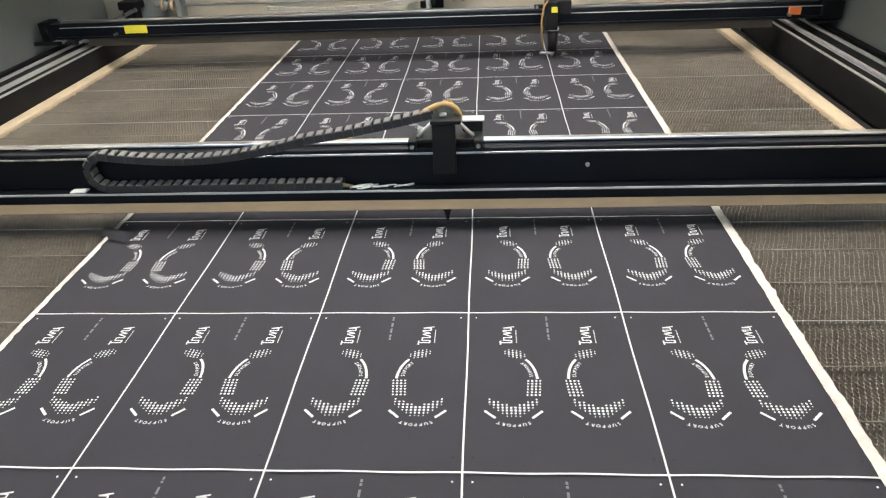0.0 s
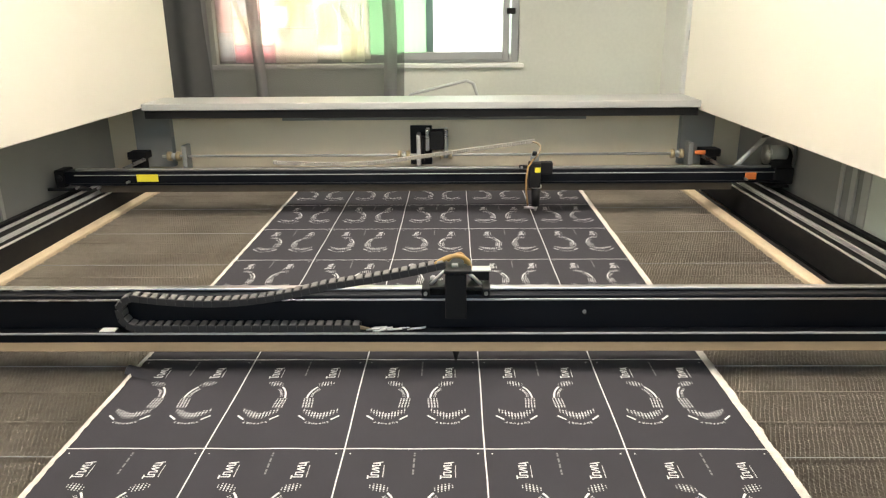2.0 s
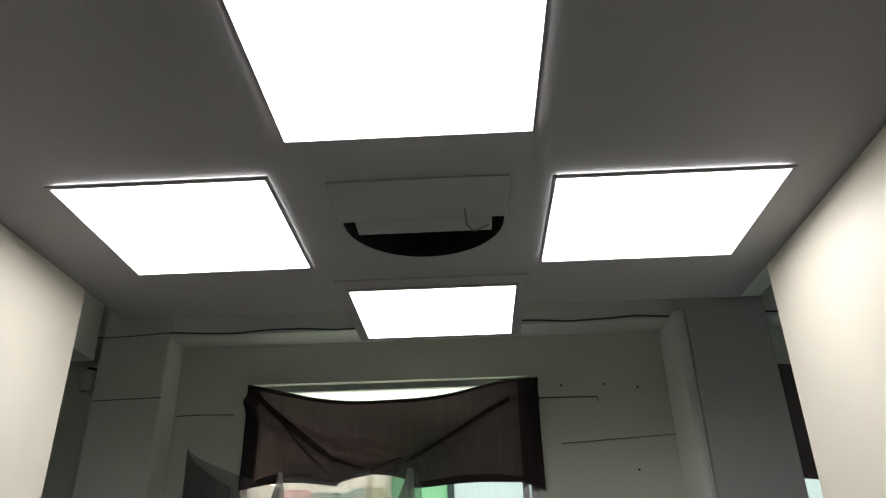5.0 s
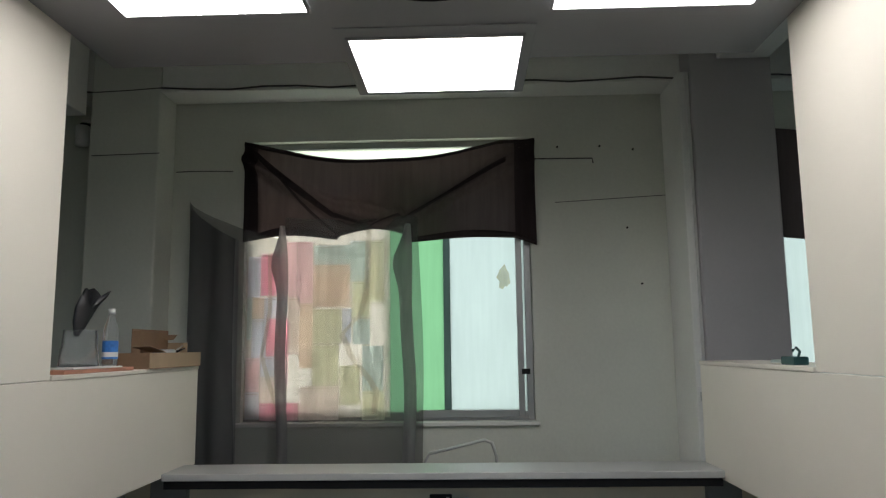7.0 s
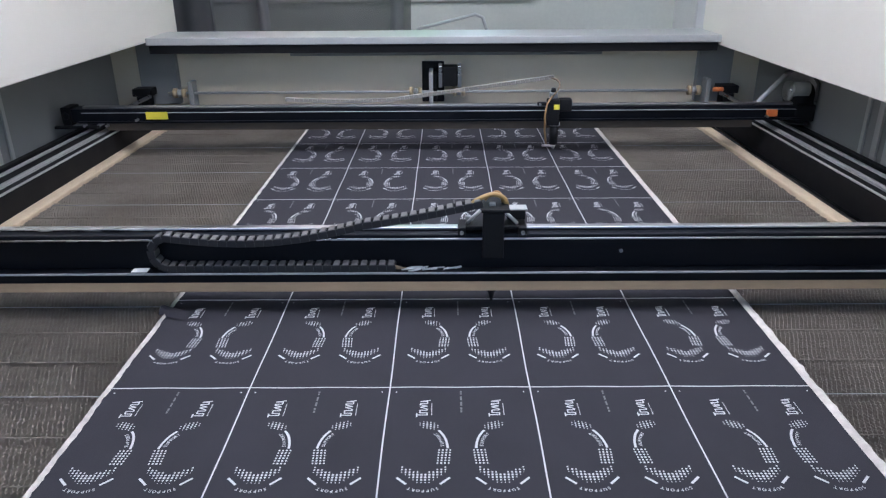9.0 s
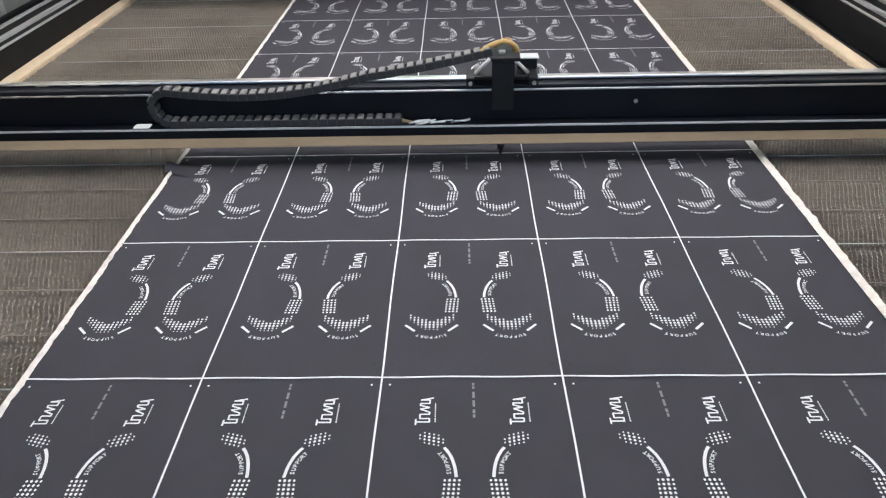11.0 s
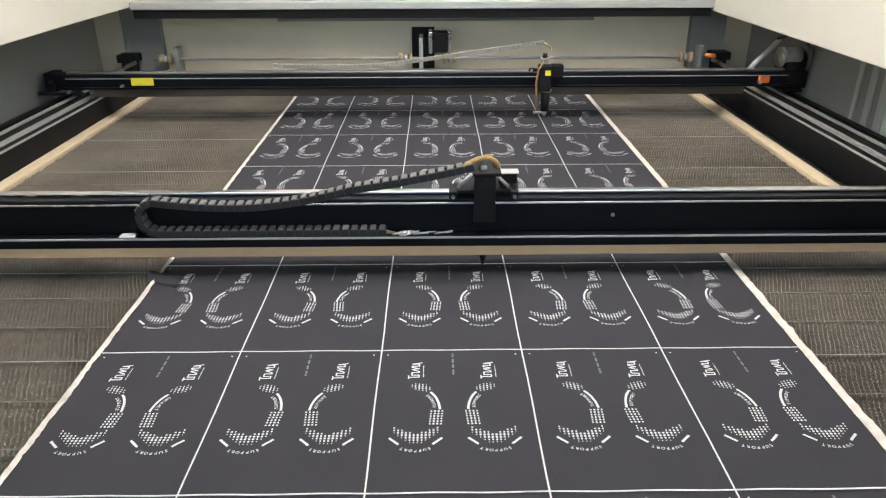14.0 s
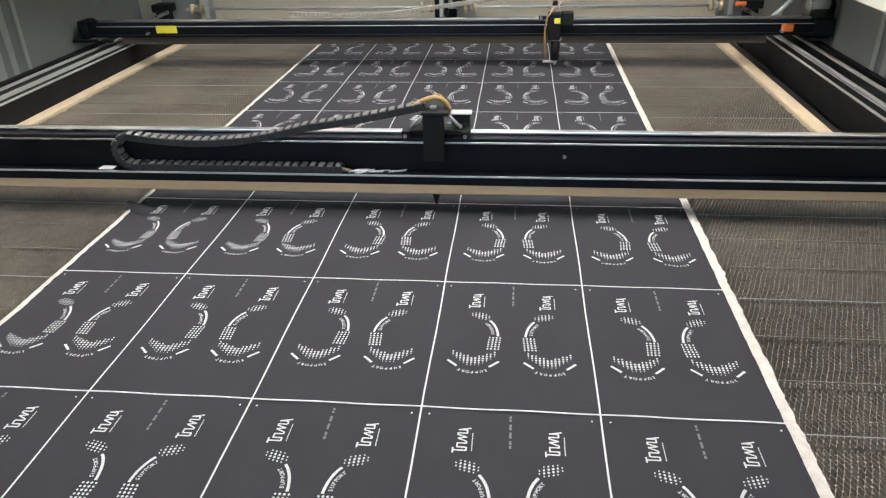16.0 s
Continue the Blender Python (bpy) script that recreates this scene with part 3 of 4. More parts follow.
for x, y0 in ((WL + 0.002, 2.62), (WR - 0.012, 2.58)):
    part("hatch_panel", B(x + 0.002, x + 0.008, y0 - 0.75, y0, 0.96, 1.29, 0.002), M_HATCH, well, "pale green-grey side hatch")
    for y, w in ((y0 + 0.002, 0.05), (y0 + 0.10, 0.035), (y0 + 0.20, 0.022)):
        part("hatch_strip", B(x, x + 0.01, y, y + w, 0.96, 1.30, 0.002), M_RIM, well, "pale edge strip of a side hatch")
part("base", B(WL - 0.03, WR + 0.03, 0.1, WB + 0.06, 0.0, 0.499), M_GREY, well)
part("front_apron", B(WL - 0.03, WR + 0.03, 0.07, 0.098, 0.0, 0.90), M_GREY, well)

TL, TR = -1.70, 1.112     # inner edges of the two long boards
bed = thing("conveyor_table", (-0.28, 1.8, 0.5), "black steel mesh conveyor table with tan side boards", "conveyor")
part("bed_plate", B(-1.756, 1.24, 0.11, 3.86, 0.84, 0.868), M_MESHBASE, bed)
part("side_board", B(TL - 0.055, TL, 0.12, 3.78, 0.869, 0.905, 0.006), M_TANSIDE, bed, "worn tan side board")
part("side_board", B(TR, TR + 0.055, 0.12, 3.78, 0.869, 0.905, 0.006), M_TANSIDE, bed, "worn tan side board")


def mesh_strips(x0, x1, y0, y1):
    """Rows of upright zigzag steel strips that meet as a honeycomb, with a seam after every eleventh row."""
    nx = int((x1 - x0) / 0.0024)
    xs = np.linspace(x0, x1, nx)
    vs, fs, y, r = [], [], y0, 0
    rnd = np.random.RandomState(7)
    while y < y1:
        amp = 0.0058 + 0.0006 * math.sin(r * 2.3)
        wave = amp * np.clip(1.6 * np.sin(xs * math.tau / 0.0102 + (r % 2) * math.pi + 0.5 * math.sin(r * 0.9)), -1, 1)
        z = 0.891 + 0.0012 * math.sin(r * 1.7) + 0.0012 * np.sin(xs * 5 + r) + 0.0007 * rnd.standard_normal(nx)
        base = len(vs)
        a = np.stack([xs, y + wave, np.full(nx, 0.874)], 1)
        b = np.stack([xs, y + wave, z], 1)
        c = np.stack([xs, y + wave + 0.0019, z], 1)
        vs.extend(np.concatenate([a, b, c]).tolist())
        for k in range(nx - 1):
            fs.append((base + k, base + k + 1, base + nx + k + 1, base + nx + k))
            fs.append((base + nx + k, base + nx + k + 1, base + 2 * nx + k + 1, base + 2 * nx + k))
        y += 0.0126 if r % 11 else 0.0185
        r += 1
    me = bpy.data.meshes.new("wire_mesh")
    me.from_pydata(vs, [], fs)
    me.materials.append(M_MESH)
    return me


for a, b in ((TL + 0.002, -0.90), (0.53, TR - 0.002)):
    o = new("wire_mesh", mesh_strips(a, b, 0.2, 3.85))
    o.parent, o.matrix_parent_inverse = bed, bed.matrix_basis.inverted()
    tagged(o, "zigzag steel mesh of the conveyor", "", "", "stuff")
for k in range(26):
    y = 0.26 + 0.139 * k
    for a, b in ((TL + 0.004, -0.93), (0.56, TR - 0.004)):
        part("cross_rod", R((a, y, 0.892), (b, y, 0.892), 0.0012, None, 5), M_RIM if k % 3 == 1 else M_MESH, bed)

# long rails on both sides
def side_rail(x, sgn):
    r = thing("linear_rail", (x, 1.8, 0.87), "black beam with bright aluminium guide rails along the table", "linear rail", "side rails")
    part("beam", B(*sorted((x + sgn * 0.062, x - sgn * 0.10)), 0.12, 3.84, 0.869, 0.985, 0.004), M_BLACKDULL, r)
    for off, w, h in ((-0.058, 0.0030, 0.008), (-0.012, 0.0022, 0.005), (0.004, 0.0055, 0.010), (0.080, 0.0075, 0.009)):
        part("rail", B(x - sgn * off - w, x - sgn * off + w, 0.13, 3.82, 0.986, 0.986 + h, 0.0015), M_RAIL, r, "bright aluminium rail")
    part("outer_profile", B(*sorted((x - sgn * 0.108, x - sgn * 0.14)), 0.13, 3.82, 0.869, 0.998, 0.004), M_BLACKDULL, r)


side_rail(-1.82, 1)
side_rail(1.31, -1)

# ---- the printed cloth ----
FX0, CW, CH, L0 = -0.94, 0.30, 0.42, 1.67
cl = thing("printed_fabric", (FX0 + 0.75, 1.9, BED), "black knit fabric with white printed knee-support panels", "fabric")
fz = BED
F_FAR, F_NEAR = 3.78, 0.14


def fabric_at(u, v):
    x = FX0 - 0.006 + 1.505 * u
    y = F_NEAR + (F_FAR - F_NEAR) * v
    return (x, y, fz - 0.0012 + 0.0006 * noise.noise((x * 5, y * 5, 1)))


part("cloth_sheet", grid_cloth(60, 150, fabric_at), M_FABRIC, cl, "", True)


def ribbon(p, q, w, z):
    bm = bmesh.new()
    n = 40
    rows = []
    for i in range(n + 1):
        t = i / n
        x, y = p[0] + (q[0] - p[0]) * t, p[1] + (q[1] - p[1]) * t
        j = 0.0008 * math.sin(i * 1.3 + p[0] * 9 + p[1] * 5)
        if abs(q[0] - p[0]) > abs(q[1] - p[1]):
            rows.append([bm.verts.new((x, y - w / 2 + j, z)), bm.verts.new((x, y + w / 2 + j, z))])
        else:
            rows.append([bm.verts.new((x - w / 2 + j, y, z)), bm.verts.new((x + w / 2 + j, y, z))])
    for a, b in zip(rows, rows[1:]):
        bm.faces.new((a[0], a[1], b[1], b[0]))
    return bm


for c in range(1, 5):
    part("cut_line", ribbon((FX0 + c * CW, F_NEAR), (FX0 + c * CW, F_FAR), 0.0031, fz + 0.0012), M_PRINT, cl, "white printed dividing line")
ROWS_Y = [L0 - k * CH for k in range(-5, 4)]
for y in ROWS_Y:
    if F_NEAR < y < F_FAR:
        part("cut_line", ribbon((FX0 + 0.002, y), (FX0 + 1.502, y), 0.0034, fz + 0.0014), M_PRINT, cl, "white printed dividing line")


def selvage(x, w, rough):
    bm = bmesh.new()
    n = 420
    rows = []
    for i in range(n + 1):
        y = F_NEAR + (F_FAR - F_NEAR) * i / n
        a = rough * noise.noise((x * 3, y * 26, 2)) + rough * 0.7 * noise.noise((x * 3, y * 90, 5))
        bump = 0.002 * noise.noise((3, y * 60, 1))
        rows.append([bm.verts.new((x - w / 2 + 0.3 * a, y, fz + 0.0016)), bm.verts.new((x, y, fz + 0.006 + bump)), bm.verts.new((x + w / 2 + a, y, fz + 0.001 + bump))])
    for p, q in zip(rows, rows[1:]):
        for k in range(2):
            bm.faces.new((p[k], p[k + 1], q[k + 1], q[k]))
    return part("selvage", bm, M_SELVAGE, cl, "frayed white fabric edge", True)


selvage(FX0 - 0.004, 0.012, 0.004)
selvage(FX0 + 1.507, 0.021, 0.0035)


def fold_wrinkle(u, v):
    return (FX0 - 0.022 + 0.085 * u, 1.585 + 0.05 * v - 0.035 * u, fz + 0.003 + 0.012 * math.sin(math.pi * v) * (1 - u) ** 1.4)


part("wrinkle", grid_cloth(12, 10, fold_wrinkle), M_FABRIC, cl, "raised wrinkle at the fabric edge", True)


# letter shapes from the built-in font
def letter(ch):
    cu = bpy.data.curves.new("letter", "FONT")
    cu.body, cu.size, cu.align_x = ch, 1.0, "CENTER"
    cu.resolution_u = 2
    cu.offset = 0.012
    o = bpy.data.objects.new("letter", cu)
    scene.collection.objects.link(o)
    me = bpy.data.meshes.new_from_object(o.evaluated_get(bpy.context.evaluated_depsgraph_get()))
    bpy.data.objects.remove(o)
    return me


LETTERS = {ch: letter(ch) for ch in "SUPORT"}


def put_letter(bm, ch, x, y, size, turn):
    start = len(bm.verts)
    bm.from_mesh(LETTERS[ch])
    bm.verts.ensure_lookup_table()
    m = Matrix.Translation((x, y, 0)) @ Matrix.Rotation(turn, 4, "Z") @ Matrix.Scale(size, 4) @ Matrix.Translation((0, -0.35, 0))
    for v in bm.verts[start:]:
        v.co = m @ v.co


def flat(bm, pts):
    bm.faces.new([bm.verts.new((x, y, 0)) for x, y in pts])


def bar(bm, a, b, w):
    a, b = Vector(a), Vector(b)
    d = (b - a).normalized()
    n = Vector((-d.y, d.x)) * w / 2
    flat(bm, [a + n, a - n, b - n, b + n])


def ribbon_line(bm, pts, w):
    """One connected flat stroke along a bent line."""
    last = None
    for k, p in enumerate(pts):
        p = Vector(p)
        for q in ((Vector(pts[k - 1]),) if k else ()) + ((Vector(pts[k + 1]),) if k + 1 < len(pts) else ()):
            d = (q - p).normalized() * (1 if k + 1 < len(pts) and q == Vector(pts[k + 1]) else -1)
            n = Vector((-d.y, d.x)) * w / 2
            pair = [bm.verts.new((*(p + n), 0)), bm.verts.new((*(p - n), 0))]
            if last:
                bm.faces.new((last[0], last[1], pair[1], pair[0]))
            last = pair


def dot(bm, x, y, r):
    flat(bm, [(x + r * math.cos(k * math.tau / 6), y + r * 1.15 * math.sin(k * math.tau / 6)) for k in range(6)])


def support_print(sgn):
    """One knee-support print: brand block, dotted bands, arcs and words. sgn mirrors it."""
    out = {n: bmesh.new() for n in ("brand_block", "fine_print", "dot_patch", "arc_bar", "side_word", "dot_square", "dot_crescent", "end_bar", "far_end_bar", "base_word")}
    bm = out["brand_block"]
    lx = -0.001 if sgn > 0 else -0.006
    pts = [(-0.0125, 0.3145), (-0.0125, 0.3265), (-0.0125, 0.3205), (0.0085, 0.3205), (0.0085, 0.3275), (-0.0062, 0.3275),
           (-0.0062, 0.3365), (0.0085, 0.3365), (0.0085, 0.3405), (-0.0062, 0.3475), (0.0085, 0.3505), (-0.0062, 0.3555),
           (-0.0062, 0.3595), (0.0085, 0.3595), (0.0085, 0.3670), (-0.0062, 0.3670), (0.0145, 0.3715)]
    ribbon_line(bm, [(lx + x, y) for x, y in pts], 0.0028)
    bm = out["fine_print"]
    for k in range(9):
        bar(bm, (lx + 0.0175, 0.320 + 0.0046 * k), (lx + 0.0175, 0.3232 + 0.0046 * k), 0.0018)
    bm = out["dot_patch"]
    for i in range(6):
        for j in range(4):
            u, v = -0.0245 + 0.0070 * i, 0.2760 + 0.0064 * j + 0.0017 * i - 0.0035
            e = ((u + 0.007) / 0.021) ** 2 + ((v - 0.2865 - 0.25 * (u + 0.007)) / 0.0125) ** 2
            if e < 1.25:
                dot(bm, sgn * u, v, 0.0023 * (1 - 0.5 * e))
    pts = arc_through((-0.026, 0.270), (-0.0385, 0.247), (-0.044, 0.216), 9)
    edge = []
    for k, p in enumerate(pts):
        d = (pts[min(k + 1, 8)] - pts[max(k - 1, 0)]).normalized()
        n = Vector((-d.y, d.x)) * 0.0024
        edge.append([out["arc_bar"].verts.new((sgn * v.x, v.y, 0)) for v in (p + n, p - n)])
    for a, b in zip(edge, edge[1:]):
        out["arc_bar"].faces.new((a[0], a[1], b[1], b[0]))
    pts = arc_through((-0.016, 0.263), (-0.0295, 0.243), (-0.0335, 0.216), 9)
    seq = "SUPPORT"[::-1]
    for k, ch in enumerate(seq):
        d = (pts[k] - pts[k + 2]).normalized()
        put_letter(out["side_word"], ch, sgn * pts[k + 1].x, pts[k + 1].y, 0.0092, math.atan2(d.y, sgn * d.x))
    for i in range(4):
        for j in range(6):
            dot(out["dot_square"], sgn * (-0.0485 + 0.0069 * i + 0.0006 * j), 0.2105 - 0.0074 * j, 0.0024 * (1 - 0.10 * abs(i - 1.5) ** 1.3))
    for i in range(12):
        for j in range(7):
            u, v = -0.0392 + 0.00713 * i, 0.1625 - 0.0068 * j
            top, low = 0.1465 + 0.017 * (abs(u) / 0.038) ** 1.6, 0.120 + 0.028 * (abs(u) / 0.038) ** 2.0
            if low - 0.002 < v < top + 0.002:
                e = max(0.05, min(1, (v - low) / (top - low)))
                dot(out["dot_crescent"], sgn * u, v, 0.0009 + 0.0017 * math.sin(e * 2.5) * (1 - 0.35 * (abs(u) / 0.042) ** 2))
    bar(out["end_bar"], (-0.0475, 0.1345), (-0.0300, 0.1172), 0.0046)
    bar(out["far_end_bar"], (0.0475, 0.1345), (0.0300, 0.1172), 0.0046)
    for k, ch in enumerate(seq):
        a = (k - 3) * 0.158
        put_letter(out["base_word"], ch, 0.0540 * math.sin(a), 0.1540 - 0.0540 * math.cos(a), 0.0094, math.pi + a)
    return out.items()


PRINTS = [[(n.replace("far_", ""), mesh_of(n, b, M_PRINT)) for n, b in support_print(s)] for s in (-1, 1)]


def code_mark():
    bm = bmesh.new()
    for y0, y1 in ((0.329, 0.336), (0.338, 0.346), (0.352, 0.366), (0.371, 0.385), (0.392, 0.397), (0.399, 0.405)):
        bar(bm, (0.1515, y0), (0.1515, y1), 0.0040)
    return bm


def spot(r):
    bm = bmesh.new()
    dot(bm, 0, 0, r)
    return bm


CODE, MARKS, HOLES = mesh_of("code_mark", code_mark(), M_FAINT), mesh_of("register_mark", spot(0.0018), M_PRINT), mesh_of("punched_hole", spot(0.0026), M_MESHBASE)


def lay(name, me, x, y, z=0.0014):
    o = new(name, me)
    o.parent, o.matrix_parent_inverse = cl, cl.matrix_basis.inverted()
    o.matrix_basis = Matrix.Translation((x, y, fz + z))
    return o


for y in ROWS_Y:
    if y < 0.0 or y + 0.02 > F_FAR:
        continue
    for c in range(5):
        x = FX0 + c * CW
        if y + 0.38 < F_FAR:
            for dx, pieces in ((0.0795, PRINTS[0]), (0.221, PRINTS[1])):
                for n, me in pieces:
                    lay(n, me, x + dx, y)
            lay("code_mark", CODE, x, y)
            for dx in (0.015, 0.285):
                lay("register_mark", MARKS, x + dx, y + 0.402)
        else:
            continue
        for dx in (0.015, 0.285):
            lay("punched_hole", HOLES, x + dx, y + 0.030)

# ---- front gantry ----
GY = 1.66
g = thing("front_gantry", (-0.28, GY, 0.95), "black gantry beam with steel rails across the table", "gantry", "gantries")
part("beam", B(WL + 0.05, WR - 0.05, GY, GY + 0.062, 0.998, 1.092, 0.004), M_BLACK, g)
part("top_rail", B(WL + 0.08, WR - 0.08, GY + 0.028, GY + 0.052, 1.093, 1.101, 0.003), M_STEEL, g, "bright steel guide rail")
part("front_rail", B(WL + 0.08, WR - 0.08, GY - 0.006, GY - 0.001, 1.078, 1.083, 0.001), M_STEEL, g, "thin steel rail")
part("ledge", B(WL + 0.06, WR - 0.06, GY - 0.034, GY - 0.001, 0.993, 1.001, 0.002), M_BLACK, g)
# pale strip laid on as the highlight of the ledge lip
part("lip_highlight", B(WL + 0.06, WR - 0.06, GY - 0.0425, GY - 0.0403, 0.999, 1.0045, 0.0005), M_RIM, g, "thin pale strip standing in for the highlight on the ledge")
part("ledge_lip", B(WL + 0.06, WR - 0.06, GY - 0.040, GY - 0.0345, 0.976, 1.004, 0.0015), M_BLACK, g)
sk = bmesh.new()
quad = [(GY - 0.038, 0.979), (GY - 0.053, 0.958), (GY - 0.043, 0.952), (GY - 0.026, 0.973)]
ends = [[sk.verts.new((x, y + 0.001 * math.sin(x * 6), z)) for y, z in quad] for x in (-1.80, -1.1, -0.4, 0.3, 1.20)]
for a, b in zip(ends, ends[1:]):
    for k in range(4):
        sk.faces.new((a[k], a[(k + 1) % 4], b[(k + 1) % 4], b[k]))
sk.faces.new(ends[0])
sk.faces.new(ends[-1][::-1])
part("skirt_board", sk, M_TAN, g, "tan wooden skirt board")
for x in (WL + 0.06, WR - 0.16):
    part("end_plate", B(x, x + 0.10, GY - 0.02, GY + 0.095, 1.02, 1.15 if x < 0 else 1.13, 0.004), M_BLACKDULL, g)
part("bolt", R((0.235, GY + 0.001, 1.045), (0.235, GY - 0.004, 1.045), 0.005, None, 10), M_GREY, g)
rng = random.Random(2)
for k in range(11):
    x = -0.335 + 0.125 * rng.random() ** 1.3
    y, z = GY - 0.030 + 0.018 * rng.random(), 1.003
    bend = [(x, y, z), (x + 0.012, y - 0.004 * rng.random(), z + 0.006 * rng.random()), (x + 0.022 + 0.02 * rng.random(), y + 0.004, z + 0.004 * rng.random())]
    part("lint_strip", tube(bend, 0.0016 + 0.0014 * rng.random(), 5), M_WHITE, g, "white fabric lint", True)
part("paper_scrap", B(-1.03, -0.99, GY - 0.037, GY - 0.012, 1.005, 1.007), M_WHITE, g, "scrap of white tape")

HX = -0.10
hd = thing("laser_carriage", (HX, GY - 0.04, 1.0), "black laser carriage riding on the gantry rail", "laser head", "laser heads")
part("face_plate", B(HX - 0.027, HX + 0.027, GY - 0.050, GY - 0.036, 1.045, 1.166, 0.003), M_BLACKDULL, hd)
part("top_plate", B(HX - 0.030, HX + 0.040, GY - 0.052, GY + 0.06, 1.167, 1.176, 0.002), M_BLACKDULL, hd)
part("slide_block", B(HX - 0.085, HX + 0.090, GY + 0.004, GY + 0.060, 1.102, 1.112, 0.003), M_BLACKDULL, hd, "dark slide block")
for sgn in (-1, 1):
    cp = part("clamp", B(HX + sgn * 0.078 - 0.010, HX + sgn * 0.078 + 0.010, GY - 0.014, GY + 0.02, 1.090, 1.114, 0.003), M_BLACKDULL, hd)
    part("clamp_screw", R((HX + sgn * 0.078, GY - 0.0145, 1.102), (HX + sgn * 0.078, GY - 0.020, 1.102), 0.005, None, 10), M_STEEL, cp)
    part("strut", R((HX + sgn * 0.030, GY + 0.02, 1.150), (HX + sgn * 0.066, GY + 0.02, 1.114), 0.0045, None, 8), M_RAIL, hd, "pale diagonal strut", True)
    part("wheel", R((HX + sgn * 0.060, GY + 0.035, 1.120), (HX + sgn * 0.060, GY + 0.052, 1.120), 0.008, None, 16), M_GREY, hd, "small steel roller", True)
part("sensor_box", B(HX + 0.040, HX + 0.088, GY + 0.030, GY + 0.062, 1.120, 1.146, 0.003), M_BLACKDULL, hd)
part("sensor_plate", B(HX + 0.038, HX + 0.092, GY + 0.028, GY + 0.064, 1.1465, 1.1495, 0.001), M_RIM, hd, "pale metal plate")
lt = part("lens_tube", R((HX, GY - 0.018, 0.990), (HX, GY - 0.018, 0.960), 0.015), M_BLACKDULL, hd, "", True)
part("nozzle", R((HX, GY - 0.018, 0.961), (HX, GY - 0.018, 0.912), 0.015, 0.003), M_BLACKDULL, lt, "", True)
part("air_hose", tube(arc_through((HX - 0.055, GY - 0.018, 1.180), (HX - 0.005, GY - 0.012, 1.203), (HX + 0.030, GY - 0.005, 1.188), 10) + arc_through((HX + 0.032, GY - 0.004, 1.184), (HX + 0.036, GY, 1.166), (HX + 0.028, GY + 0.01, 1.150), 6), 0.0062, 10), M_GOLD, hd, "amber air hose", True)
part("air_hose", tube(arc_through((HX - 0.02, GY - 0.004, 1.186), (HX + 0.012, GY + 0.002, 1.206), (HX + 0.026, GY + 0.008, 1.172), 9), 0.0035, 8), M_HOSEBROWN, hd, "", True)
part("hose_clip", B(HX - 0.010, HX + 0.006, GY - 0.026, GY - 0.008, 1.1765, 1.183, 0.002), M_GREY, hd)

# cable chain of the front gantry, link by link
ch = thing("cable_chain", (-0.5, GY - 0.018, 1.0), "dark plastic cable chain looping along the gantry", "cable chain", "cable chains")


def chain_line():
    pts = [Vector((-0.36 - 0.57 * i / 20, 0, 1.012)) for i in range(21)]
    pts += [Vector((-0.93 - 0.042 * math.sin(a), 0, 1.054 - 0.042 * math.cos(a))) for a in (math.pi * k / 12 for k in range(1, 13))]
    for i in range(1, 61):
        t = i / 60
        pts.append(Vector((-0.93 + (HX - 0.03 + 0.93) * t, 0, 1.096 - 0.020 * math.sin(math.pi * min(1, t * 1.6)) + 0.088 * t ** 2.2)))
    return pts


def along(pts, step):
    out, need = [], 0.0
    for a, b in zip(pts, pts[1:]):
        L = (b - a).length
        while need <= L:
            out.append((a + (b - a) * (need / L), (b - a).normalized()))
            need += step
        need -= L
    return out


link = bmesh.new()
box(link, -0.0118, 0.0118, -0.016, -0.012, -0.009, 0.009, 0.0015)
box(link, -0.0118, 0.0118, 0.012, 0.016, -0.009, 0.009, 0.0015)
box(link, -0.0085, 0.0085, -0.012, 0.012, 0.0065, 0.0088)
box(link, -0.0085, 0.0085, -0.012, 0.012, -0.0088, -0.0065)
LINK = mesh_of("chain_link", link, M_CHAIN)
lid = bmesh.new()
box(lid, -0.007, 0.007, -0.0155, 0.0155, 0.0092, 0.0115, 0.001)
LID = mesh_of("link_lid", lid, M_CHAINTOP)
for p, d in along(chain_line(), 0.0235):
    ang = math.atan2(d.z, d.x)
    m = Matrix.Translation((p.x, GY - 0.019, p.z)) @ Matrix.Rotation(-ang, 4, "Y")
    o = new("chain_link", LINK)
    o.parent, o.matrix_parent_inverse, o.matrix_basis = ch, ch.matrix_basis.inverted(), m
    q = new("link_lid", LID)
    q.parent, q.matrix_basis = o, Matrix.Rotation(math.pi if d.x < 0 else 0, 4, "X")
part("end_strap", R((-0.365, GY - 0.019, 1.012), (-0.32, GY - 0.019, 1.004), 0.007, 0.003, 8), M_TAN, ch, "pale tie at the chain end")

# ---- far gantry ----
QY = 3.20
q = thing("rear_gantry", (-0.28, QY, 0.99), "black rear gantry beam with a bright top edge", "gantry", "gantries")
part("beam", B(-1.93, 1.42, QY, QY + 0.09, 1.046, 1.105, 0.004), M_BLACK, q)
part("top_rail", B(-1.88, 1.38, QY + 0.012, QY + 0.04, 1.106, 1.116, 0.003), M_STEEL, q, "bright steel guide rail")
part("front_rail", B(-1.88, 1.38, QY - 0.006, QY - 0.001, 1.088, 1.091, 0.001), M_RIM, q, "thin steel rail")
part("lower_lip", B(-1.90, 1.40, QY - 0.014, QY - 0.001, 1.042, 1.052, 0.003), M_BLACK, q)
